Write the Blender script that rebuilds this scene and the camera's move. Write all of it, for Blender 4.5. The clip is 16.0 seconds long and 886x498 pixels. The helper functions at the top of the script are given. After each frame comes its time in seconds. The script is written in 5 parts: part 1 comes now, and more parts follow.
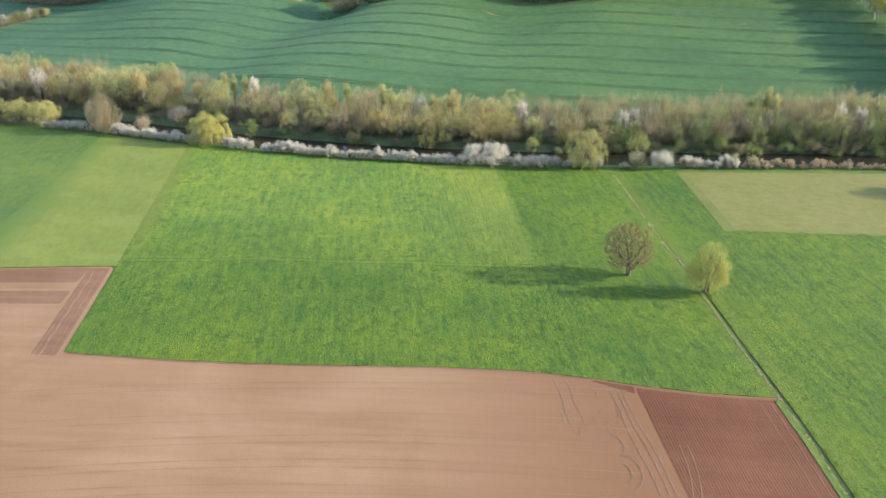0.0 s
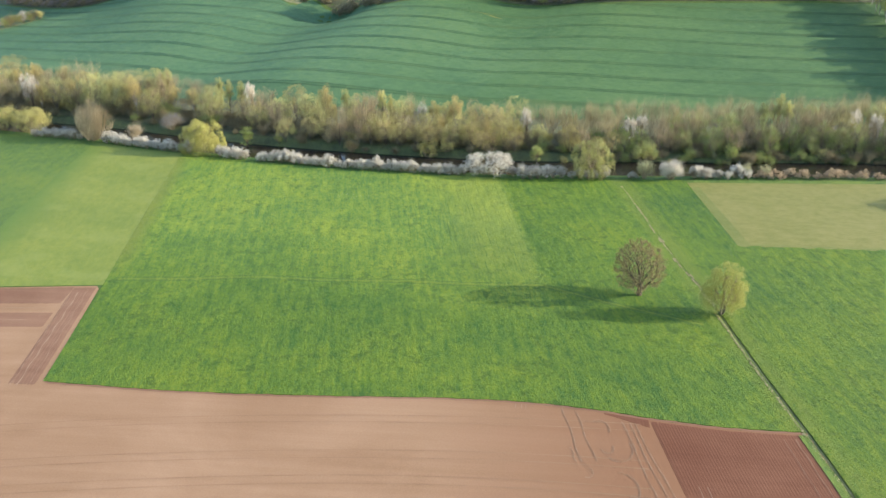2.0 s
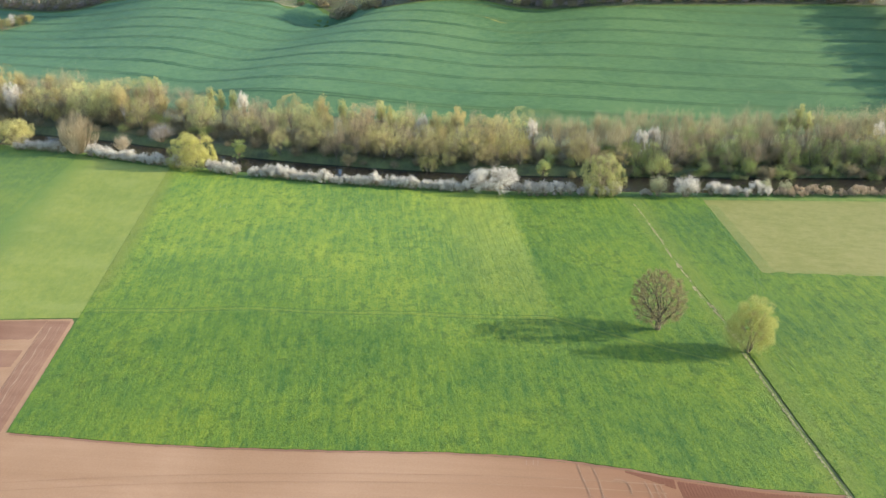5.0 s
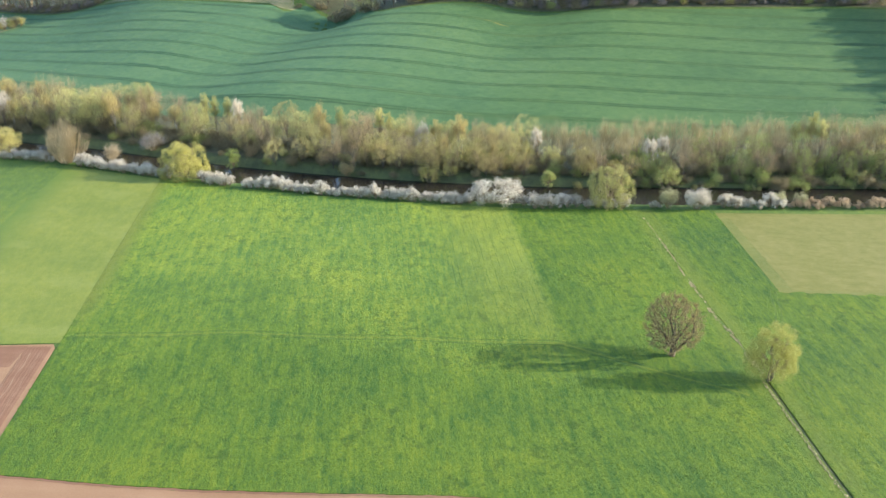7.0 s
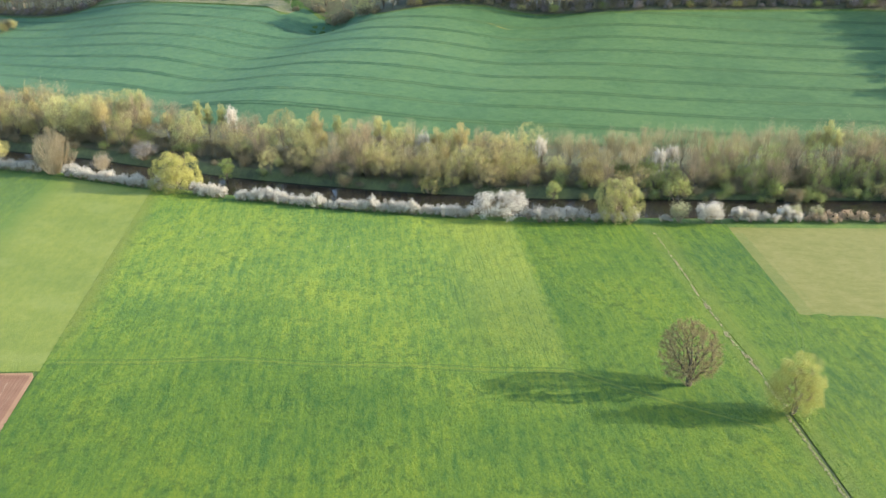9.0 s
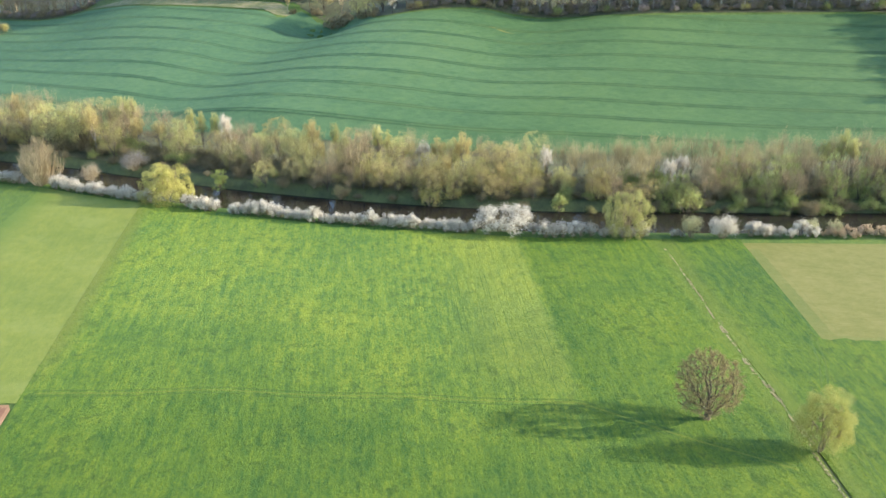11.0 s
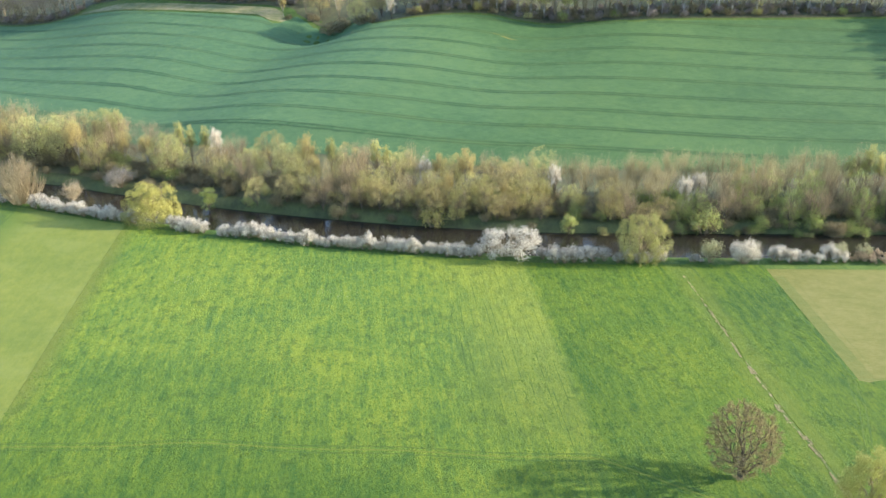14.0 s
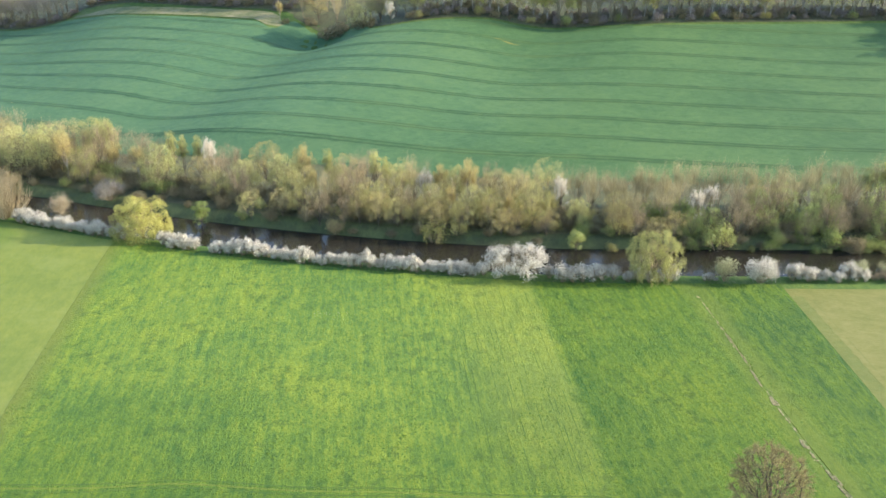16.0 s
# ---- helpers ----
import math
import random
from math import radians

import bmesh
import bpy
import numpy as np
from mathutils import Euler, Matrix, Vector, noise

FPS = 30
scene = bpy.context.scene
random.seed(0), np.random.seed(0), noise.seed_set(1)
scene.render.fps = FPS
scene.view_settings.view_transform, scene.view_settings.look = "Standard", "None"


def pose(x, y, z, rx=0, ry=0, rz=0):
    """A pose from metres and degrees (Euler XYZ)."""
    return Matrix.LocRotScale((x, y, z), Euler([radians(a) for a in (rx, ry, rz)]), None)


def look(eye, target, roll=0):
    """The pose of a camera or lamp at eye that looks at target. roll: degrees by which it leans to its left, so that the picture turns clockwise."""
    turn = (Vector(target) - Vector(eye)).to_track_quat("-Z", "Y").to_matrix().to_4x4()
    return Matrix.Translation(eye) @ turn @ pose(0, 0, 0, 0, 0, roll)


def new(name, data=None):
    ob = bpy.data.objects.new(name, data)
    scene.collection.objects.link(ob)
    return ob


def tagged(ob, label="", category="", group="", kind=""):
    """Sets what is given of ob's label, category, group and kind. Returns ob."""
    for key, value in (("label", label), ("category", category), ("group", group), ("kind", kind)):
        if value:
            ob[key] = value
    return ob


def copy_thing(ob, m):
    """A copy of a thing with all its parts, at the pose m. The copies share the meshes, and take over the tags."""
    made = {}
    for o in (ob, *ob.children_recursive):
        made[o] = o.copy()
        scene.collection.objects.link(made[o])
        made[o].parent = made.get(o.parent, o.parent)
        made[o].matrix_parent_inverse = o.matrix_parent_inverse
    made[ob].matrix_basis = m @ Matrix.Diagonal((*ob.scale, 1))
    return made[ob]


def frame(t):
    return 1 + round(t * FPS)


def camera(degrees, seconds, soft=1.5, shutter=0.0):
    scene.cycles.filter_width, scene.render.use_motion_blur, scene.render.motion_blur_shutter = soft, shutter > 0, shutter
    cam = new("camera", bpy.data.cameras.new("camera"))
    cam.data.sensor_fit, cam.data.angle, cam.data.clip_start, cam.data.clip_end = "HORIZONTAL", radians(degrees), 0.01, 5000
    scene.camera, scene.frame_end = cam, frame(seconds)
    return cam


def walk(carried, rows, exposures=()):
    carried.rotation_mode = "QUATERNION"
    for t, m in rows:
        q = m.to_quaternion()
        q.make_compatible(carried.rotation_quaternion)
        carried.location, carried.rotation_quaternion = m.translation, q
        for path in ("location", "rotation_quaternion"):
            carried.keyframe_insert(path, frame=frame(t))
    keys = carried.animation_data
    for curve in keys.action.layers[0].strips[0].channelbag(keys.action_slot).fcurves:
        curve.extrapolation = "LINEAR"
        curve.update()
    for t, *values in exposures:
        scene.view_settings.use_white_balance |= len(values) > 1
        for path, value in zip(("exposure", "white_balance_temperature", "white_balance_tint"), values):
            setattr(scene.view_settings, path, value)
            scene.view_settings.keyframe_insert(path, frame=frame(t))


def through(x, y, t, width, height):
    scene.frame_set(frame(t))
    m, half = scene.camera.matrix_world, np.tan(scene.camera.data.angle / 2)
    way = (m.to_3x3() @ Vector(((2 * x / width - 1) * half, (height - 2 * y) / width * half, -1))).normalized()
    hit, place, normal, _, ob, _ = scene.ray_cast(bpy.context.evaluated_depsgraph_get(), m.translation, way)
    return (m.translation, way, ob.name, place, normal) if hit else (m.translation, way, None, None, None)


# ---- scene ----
import collections

cam = camera(55.77, 16.0)
EXPOSURES = [(0, 1.30), (4, 1.37), (9, 1.50), (16, 1.53)]
PATH = [
    (0, (2.85, -5.88, 78.91), (-5.884, 85.092, 38.313), -0.186),
    (2, (1.78, 3.51, 79.06), (-7.043, 94.450, 38.411), -0.244),
    (4, (0.66, 13.02, 79.20), (-8.228, 103.926, 38.480), -0.300),
    (6, (-0.51, 22.61, 79.32), (-9.440, 113.474, 38.532), -0.355),
    (8, (-1.73, 32.21, 79.43), (-10.680, 123.044, 38.577), -0.408),
    (10, (-3.00, 41.78, 79.52), (-11.948, 132.591, 38.625), -0.459),
    (12, (-4.31, 51.26, 79.60), (-13.245, 142.065, 38.687), -0.509),
    (14, (-5.68, 60.60, 79.67), (-14.571, 151.419, 38.773), -0.557),
    (16, (-7.09, 69.75, 79.72), (-15.926, 160.606, 38.893), -0.603),
]
walk(cam, [(t, look(eye, target, roll)) for t, eye, target, roll in PATH], EXPOSURES)

# ---- light ----
SUN_ELEVATION, SUN_AZIMUTH = radians(19), radians(83.7)
world = bpy.data.worlds.new("world")
scene.world = world
world.use_nodes = True
wn = world.node_tree.nodes
sky = wn.new("ShaderNodeTexSky")
sky.sky_type, sky.sun_disc = "NISHITA", False
sky.sun_elevation, sky.sun_rotation = SUN_ELEVATION, SUN_AZIMUTH
sky.dust_density, sky.ozone_density = 1.2, 2.0
wn["Background"].inputs["Strength"].default_value = 0.15
world.node_tree.links.new(sky.outputs[0], wn["Background"].inputs["Color"])
sun = new("sun", bpy.data.lights.new("sun", "SUN"))
sun.data.energy, sun.data.angle, sun.data.color = 3.3, radians(0.55), (1.0, 0.88, 0.70)
sun.matrix_basis = look((0, 0, 300), (-math.sin(SUN_AZIMUTH) * math.cos(SUN_ELEVATION),
                                     -math.cos(SUN_AZIMUTH) * math.cos(SUN_ELEVATION), 300 - math.sin(SUN_ELEVATION)))


# ---- materials ----
def nodes_of(name):
    m = bpy.data.materials.new(name)
    m.use_nodes = True
    return m, m.node_tree.nodes, m.node_tree.links, m.node_tree.nodes["Principled BSDF"]


def ramp(nodes, links, fac, stops):
    r = nodes.new("ShaderNodeValToRGB")
    while len(r.color_ramp.elements) < len(stops):
        r.color_ramp.elements.new(0.5)
    for e, (pos, col) in zip(r.color_ramp.elements, stops):
        e.position, e.color = pos, (*col, 1)
    links.new(fac, r.inputs[0])
    return r.outputs[0]


def mix(nodes, links, fac, a, b, how="MIX"):
    n = nodes.new("ShaderNodeMix")
    n.data_type, n.blend_type = "RGBA", how
    for sock, value in ((n.inputs[0], fac), (n.inputs[6], a), (n.inputs[7], b)):
        if isinstance(value, (int, float)):
            sock.default_value = value
        elif isinstance(value, tuple):
            sock.default_value = (*value, 1)
        else:
            links.new(value, sock)
    return n.outputs[2]


def calc(nodes, links, how, a, b=0.0, c=0.0):
    n = nodes.new("ShaderNodeMath")
    n.operation = how
    for sock, value in zip(n.inputs, (a, b, c)):
        if isinstance(value, (int, float)):
            sock.default_value = value
        else:
            links.new(value, sock)
    return n.outputs[0]


def noise_at(nodes, links, scale, detail=4.0, rough=0.6, stretch=(1, 1, 1), turn=0.0, distort=0.0):
    """Noise over the place in metres; scale in cycles a metre."""
    g = nodes.new("ShaderNodeNewGeometry")
    m = nodes.new("ShaderNodeMapping")
    m.vector_type = "TEXTURE"
    m.inputs["Scale"].default_value = [1 / q for q in stretch]
    m.inputs["Rotation"].default_value = (0, 0, radians(turn))
    n = nodes.new("ShaderNodeTexNoise")
    n.inputs["Scale"].default_value, n.inputs["Detail"].default_value = scale, detail
    n.inputs["Roughness"].default_value, n.inputs["Distortion"].default_value = rough, distort
    links.new(g.outputs["Position"], m.inputs[0])
    links.new(m.outputs[0], n.inputs["Vector"])
    return n.outputs["Fac"]


def place_of(nodes, links):
    g = nodes.new("ShaderNodeNewGeometry")
    s = nodes.new("ShaderNodeSeparateXYZ")
    links.new(g.outputs["Position"], s.inputs[0])
    return s.outputs


def bump(nodes, links, bsdf, height, strength, distance, upright=0.0):
    b = nodes.new("ShaderNodeBump")
    b.inputs["Strength"].default_value, b.inputs["Distance"].default_value = strength, distance
    links.new(height, b.inputs["Height"])
    if upright:
        # stalks stand upright whatever the slope
        g, v, w = nodes.new("ShaderNodeNewGeometry"), nodes.new("ShaderNodeVectorMath"), nodes.new("ShaderNodeVectorMath")
        v.operation, w.operation = "MULTIPLY_ADD", "NORMALIZE"
        v.inputs[1].default_value, v.inputs[2].default_value = [1 - upright] * 3, (0, 0, upright)
        links.new(g.outputs["Normal"], v.inputs[0])
        links.new(v.outputs[0], w.inputs[0])
        links.new(w.outputs[0], b.inputs["Normal"])
    links.new(b.outputs[0], bsdf.inputs["Normal"])


def grass_material(name, low, mid, high, row_turn, row_amount=0.35, patch=0.03, relief=0.25, tussock=0.0, upright=0.0):
    """Pasture: broad patches, mowing rows along the field, clumps, blades."""
    m, n, k, p = nodes_of(name)
    broad = noise_at(n, k, patch, 4, 0.6)
    rows = noise_at(n, k, 0.8, 5, 0.7, (1, 0.09, 1), row_turn)
    clump = noise_at(n, k, 0.5, 4, 0.65, (1, 0.5, 1), row_turn)
    fine = noise_at(n, k, 2.2, 6, 0.85, (1, 0.35, 1), row_turn)
    a = calc(n, k, "MULTIPLY_ADD", rows, row_amount, calc(n, k, "MULTIPLY", broad, 0.9))
    b = calc(n, k, "MULTIPLY_ADD", clump, 0.65, a)
    f = calc(n, k, "MULTIPLY_ADD", fine, 1.0, b)
    f = calc(n, k, "DIVIDE", f, 0.9 + row_amount + 0.65 + 1.0)
    col = ramp(n, k, f, ((0.432, low), (0.5, mid), (0.568, high)))
    if tussock:
        # darker, ranker grass in clumps of one to three metres and in small spots
        big = noise_at(n, k, 0.42, 6, 0.75, (1, 0.75, 1), row_turn)
        small = noise_at(n, k, 1.9, 4, 0.75, (1, 0.6, 1), row_turn)
        where = noise_at(n, k, 0.06, 3, 0.5)
        a = calc(n, k, "MULTIPLY", calc(n, k, "SUBTRACT", calc(n, k, "MULTIPLY_ADD", where, 0.25, big), 0.665), 14.0)
        b = calc(n, k, "MULTIPLY", calc(n, k, "SUBTRACT", small, 0.575), 13.0)
        spot = calc(n, k, "MAXIMUM", calc(n, k, "MAXIMUM", a, calc(n, k, "MULTIPLY", b, 0.8)), 0.0)
        spot = calc(n, k, "MULTIPLY", calc(n, k, "MINIMUM", spot, 1.0), tussock)
        col = mix(n, k, spot, col, tuple(0.72 * q for q in low))
    k.new(col, p.inputs["Base Color"])
    p.inputs["Roughness"].default_value = 0.75
    p.inputs["Specular IOR Level"].default_value = 0.25
    h = calc(n, k, "MULTIPLY_ADD", clump, 0.4, fine)
    bump(n, k, p, h, 0.9, relief, upright)
    return m, n, k, p, col


def leaf_material(name, dark, light, through=0.35, spread=0.5):
    """Leaves or petals that vary from plant to plant and from leaf to leaf and let some light through."""
    m, n, k, p = nodes_of(name)
    isle = n.new("ShaderNodeNewGeometry").outputs["Random Per Island"]
    thing = n.new("ShaderNodeObjectInfo").outputs["Random"]
    f = calc(n, k, "ADD", calc(n, k, "MULTIPLY", isle, 1 - spread), calc(n, k, "MULTIPLY", thing, spread))
    col = ramp(n, k, f, ((0.1, dark), (0.9, light)))
    k.new(col, p.inputs["Base Color"])
    p.inputs["Roughness"].default_value = 0.6
    p.inputs["Specular IOR Level"].default_value = 0.2
    t = n.new("ShaderNodeBsdfTranslucent")
    k.new(col, t.inputs["Color"])
    s = n.new("ShaderNodeMixShader")
    s.inputs[0].default_value = through
    k.new(p.outputs[0], s.inputs[1])
    k.new(t.outputs[0], s.inputs[2])
    k.new(s.outputs[0], n["Material Output"].inputs["Surface"])
    return m


def bark_material(name, dark, light, scale=3.0):
    m, n, k, p = nodes_of(name)
    f = noise_at(n, k, scale, 5, 0.7, (1, 1, 0.3))
    k.new(ramp(n, k, f, ((0.35, dark), (0.65, light))), p.inputs["Base Color"])
    p.inputs["Roughness"].default_value = 0.9
    bump(n, k, p, f, 0.6, 0.05)
    return m


def soil_material(name, dark, light, row_turn, row_scale, track=0.0):
    m, n, k, p = nodes_of(name)
    broad = noise_at(n, k, 0.035, 4, 0.6, distort=0.5)
    rows = noise_at(n, k, row_scale, 3, 0.6, (0.04, 1, 1), row_turn)
    clod = noise_at(n, k, 3.0, 6, 0.75)
    f = calc(n, k, "MULTIPLY_ADD", rows, 0.35, calc(n, k, "MULTIPLY", broad, 0.8))
    f = calc(n, k, "DIVIDE", calc(n, k, "MULTIPLY_ADD", clod, 0.35, f), 1.5)
    col = ramp(n, k, f, ((0.38, dark), (0.62, light)))
    if track:
        # damper, redder ground where the headland was turned last
        x, y, z = place_of(n, k)
        damp = calc(n, k, "ADD", calc(n, k, "MULTIPLY", x, 0.035), calc(n, k, "MULTIPLY", broad, 1.6))
        damp = calc(n, k, "MINIMUM", 1.0, calc(n, k, "MAXIMUM", 0.0, calc(n, k, "SUBTRACT", damp, 0.45)))
        col = mix(n, k, calc(n, k, "MULTIPLY", damp, track), col, (0.25, 0.122, 0.066))
    k.new(col, p.inputs["Base Color"])
    p.inputs["Roughness"].default_value = 0.95
    p.inputs["Specular IOR Level"].default_value = 0.1
    bump(n, k, p, calc(n, k, "MULTIPLY_ADD", rows, 0.6, clod), 0.5, 0.05)
    return m


PASTURE, pn, pk, pp, pcol = grass_material("pasture", (0.052, 0.135, 0.021), (0.109, 0.202, 0.021), (0.174, 0.257, 0.021), 10.8, 0.8, relief=0.8, tussock=0.6)
# paler mown band through the pasture
px, py, pz = place_of(pn, pk)
across = calc(pn, pk, "ADD", px, calc(pn, pk, "MULTIPLY", calc(pn, pk, "SUBTRACT", py, 168), 0.178))
edge_noise = calc(pn, pk, "MULTIPLY", noise_at(pn, pk, 0.4, 4, 0.6), 3.0)
band = calc(pn, pk, "MULTIPLY",
            calc(pn, pk, "SMOOTH_MIN", 1.0, calc(pn, pk, "MAXIMUM", 0.0, calc(pn, pk, "MULTIPLY", calc(pn, pk, "ADD", across, calc(pn, pk, "ADD", 14.0, edge_noise)), 0.08)), 0.1),
            calc(pn, pk, "MINIMUM", 1.0, calc(pn, pk, "MAXIMUM", 0.0, calc(pn, pk, "MULTIPLY", calc(pn, pk, "SUBTRACT", calc(pn, pk, "ADD", 6.5, edge_noise), across), 0.6))))
north = calc(pn, pk, "MINIMUM", 1.0, calc(pn, pk, "MAXIMUM", 0.0, calc(pn, pk, "MULTIPLY", calc(pn, pk, "SUBTRACT", py, 158), 0.06)))
pcol = mix(pn, pk, calc(pn, pk, "MULTIPLY", calc(pn, pk, "MULTIPLY", band, north), 0.42), pcol, (0.185, 0.245, 0.03))
# the sward is paler and yellower towards the hedge; its raised blue paints haze
sward = calc(pn, pk, "MINIMUM", 1.0, calc(pn, pk, "MAXIMUM", 0.0, calc(pn, pk, "MULTIPLY", calc(pn, pk, "SUBTRACT", calc(pn, pk, "ADD", py, calc(pn, pk, "MULTIPLY", noise_at(pn, pk, 0.03, 3, 0.6), 60.0)), 174), 0.022)))
west = calc(pn, pk, "MINIMUM", 1.0, calc(pn, pk, "MAXIMUM", 0.0, calc(pn, pk, "MULTIPLY", calc(pn, pk, "SUBTRACT", calc(pn, pk, "ADD", 7.0, edge_noise), across), 0.5)))
pcol = mix(pn, pk, calc(pn, pk, "MULTIPLY", calc(pn, pk, "MULTIPLY", sward, west), 0.75), pcol, mix(pn, pk, 1.0, pcol, (1.72, 1.49, 2.3), "MULTIPLY"))

# shorter, yellower grass for a few metres on both sides of the ditch
def ditch_margin(n, k, col, reach, amount):
    x, y, z = place_of(n, k)
    off = calc(n, k, "ABSOLUTE", calc(n, k, "SUBTRACT", calc(n, k, "ADD", x, calc(n, k, "MULTIPLY", calc(n, k, "SUBTRACT", y, 228), 0.156)), 30.2))
    wob = calc(n, k, "MULTIPLY", noise_at(n, k, 0.12, 4, 0.65), reach)
    near = calc(n, k, "SUBTRACT", 1.0, calc(n, k, "DIVIDE", calc(n, k, "SUBTRACT", off, wob), 2.2))
    near = calc(n, k, "MULTIPLY", amount, calc(n, k, "MINIMUM", 1.0, calc(n, k, "MAXIMUM", 0.0, near)))
    return mix(n, k, near, col, (0.17, 0.235, 0.036))


pcol = ditch_margin(pn, pk, pcol, 3.0, 0.5)
# the mown strip's colour fades into the pasture
side = calc(pn, pk, "ADD", calc(pn, pk, "ADD", px, 86.0), calc(pn, pk, "MULTIPLY", calc(pn, pk, "SUBTRACT", py, 157.5), 0.202))
fade = calc(pn, pk, "SUBTRACT", 1.25, calc(pn, pk, "MULTIPLY", calc(pn, pk, "ADD", side, edge_noise), 0.2))
fade = calc(pn, pk, "MULTIPLY", north, calc(pn, pk, "MINIMUM", 0.85, calc(pn, pk, "MAXIMUM", 0.0, fade)))
pk.new(mix(pn, pk, fade, pcol, (0.19, 0.235, 0.044)), pp.inputs["Base Color"])
STRIP, sn, sk, sp, scol = grass_material("mown_strip", (0.16, 0.215, 0.042), (0.20, 0.247, 0.048), (0.24, 0.275, 0.054), 10.8, 0.3, relief=0.1, tussock=0.12)
# its western border fades into the greener meadow
sx, sy, sz = place_of(sn, sk)
inward = calc(sn, sk, "ADD", calc(sn, sk, "ADD", sx, 119.0), calc(sn, sk, "MULTIPLY", calc(sn, sk, "SUBTRACT", sy, 151), 0.19))
inward = calc(sn, sk, "DIVIDE", calc(sn, sk, "ADD", inward, calc(sn, sk, "MULTIPLY", calc(sn, sk, "SUBTRACT", noise_at(sn, sk, 0.15, 4, 0.6), 0.5), 7.0)), 9.0)
inward = calc(sn, sk, "MINIMUM", 1.0, calc(sn, sk, "MAXIMUM", 0.0, inward))
pale = noise_at(sn, sk, 0.06, 4, 0.65, (1, 1.8, 1))
scol = mix(sn, sk, calc(sn, sk, "MINIMUM", 0.45, calc(sn, sk, "MAXIMUM", 0.0, calc(sn, sk, "MULTIPLY", calc(sn, sk, "SUBTRACT", pale, 0.5), 4.0))), scol, (0.25, 0.29, 0.075))
sk.new(mix(sn, sk, inward, (0.12, 0.195, 0.038), scol), sp.inputs["Base Color"])
LUSH = grass_material("lush_grass", (0.08, 0.15, 0.037), (0.12, 0.195, 0.038), (0.165, 0.228, 0.04), 10.8, tussock=0.3)[0]
RIGHT, rn, rk, rp, rcol = grass_material("ditch_side_pasture", (0.051, 0.128, 0.023), (0.106, 0.198, 0.021), (0.167, 0.248, 0.021), 9, 1.0, relief=0.8, tussock=0.55)
rk.new(ditch_margin(rn, rk, rcol, 4.0, 0.55), rp.inputs["Base Color"])
SEEDED = grass_material("seeded_soil", (0.172, 0.185, 0.047), (0.213, 0.212, 0.058), (0.25, 0.238, 0.078), 84, 0.22, 0.02, 0.06)[0]
WHEAT, hn, hk, hp, hcol = grass_material("young_wheat", (0.069, 0.154, 0.074), (0.091, 0.189, 0.087), (0.119, 0.217, 0.096), 90, 0.12, 0.018, 0.25, upright=0.5)


def deeper_east(n, k, col):
    """Thicker, deeper green crop in the east; the bluer west carries painted distance haze."""
    x, y, z = place_of(n, k)
    east = calc(n, k, "ADD", calc(n, k, "MULTIPLY", calc(n, k, "ADD", x, 105), 0.008), calc(n, k, "MULTIPLY", calc(n, k, "SUBTRACT", noise_at(n, k, 0.012, 4, 0.6), 0.5), 1.6))
    east = calc(n, k, "MINIMUM", 1.0, calc(n, k, "MAXIMUM", 0.0, east))
    return mix(n, k, east, col, mix(n, k, 1.0, col, (0.9, 0.89, 0.68), "MULTIPLY"))


hk.new(deeper_east(hn, hk, hcol), hp.inputs["Base Color"])
# dark green-brown: the tree belt's shade is painted into the bank's colour
BANK = grass_material("shaded_river_bank", (0.065, 0.078, 0.036), (0.092, 0.115, 0.046), (0.125, 0.155, 0.056), 0, 0.1, 0.1)[0]
DRY = grass_material("dry_grass", (0.14, 0.175, 0.075), (0.22, 0.23, 0.105), (0.33, 0.30, 0.17), 90, 0.3, 0.08)[0]
GROUND = grass_material("valley_ground", (0.05, 0.10, 0.02), (0.08, 0.15, 0.03), (0.13, 0.18, 0.05), 0, 0.1)[0]
LITTER = grass_material("leaf_litter", (0.09, 0.088, 0.05), (0.125, 0.122, 0.066), (0.14, 0.16, 0.075), 0, 0.1, 0.1)[0]
WOODFLOOR = grass_material("wood_floor", (0.065, 0.068, 0.04), (0.095, 0.1, 0.055), (0.125, 0.14, 0.065), 0, 0.1, 0.1)[0]
SOIL = soil_material("harrowed_soil", (0.29, 0.171, 0.096), (0.40, 0.253, 0.155), 0, 0.35, 0.75)
MOIST = soil_material("moist_soil", (0.155, 0.066, 0.039), (0.22, 0.103, 0.062), 0, 0.5)
TURNED = soil_material("turned_soil", (0.215, 0.115, 0.073), (0.305, 0.178, 0.115), 0, 0.5)
PALESOIL = soil_material("dry_clods", (0.29, 0.185, 0.12), (0.41, 0.275, 0.185), 0, 1.0)
THICKET = leaf_material("thicket_twigs", (0.22, 0.19, 0.18), (0.40, 0.34, 0.31), 0.3)
RUT = soil_material("wheel_rut", (0.265, 0.155, 0.089), (0.36, 0.226, 0.138), 0, 1.0)
TRAM, tn, tk, tp, tcol = grass_material("tramline", (0.048, 0.112, 0.055), (0.062, 0.132, 0.062), (0.080, 0.150, 0.066), 90, 0.1, upright=0.5)
tk.new(deeper_east(tn, tk, tcol), tp.inputs["Base Color"])
MARGIN, mn, mk, mp, mcol = grass_material("thin_wheat", (0.062, 0.143, 0.065), (0.082, 0.174, 0.076), (0.108, 0.198, 0.083), 90, 0.1, upright=0.5)
mk.new(deeper_east(mn, mk, mcol), mp.inputs["Base Color"])
TUFT = leaf_material("grass_tuft", (0.08, 0.165, 0.022), (0.15, 0.225, 0.022), 0.15, 0.0)
BARK = bark_material("bark", (0.07, 0.06, 0.045), (0.15, 0.13, 0.1))
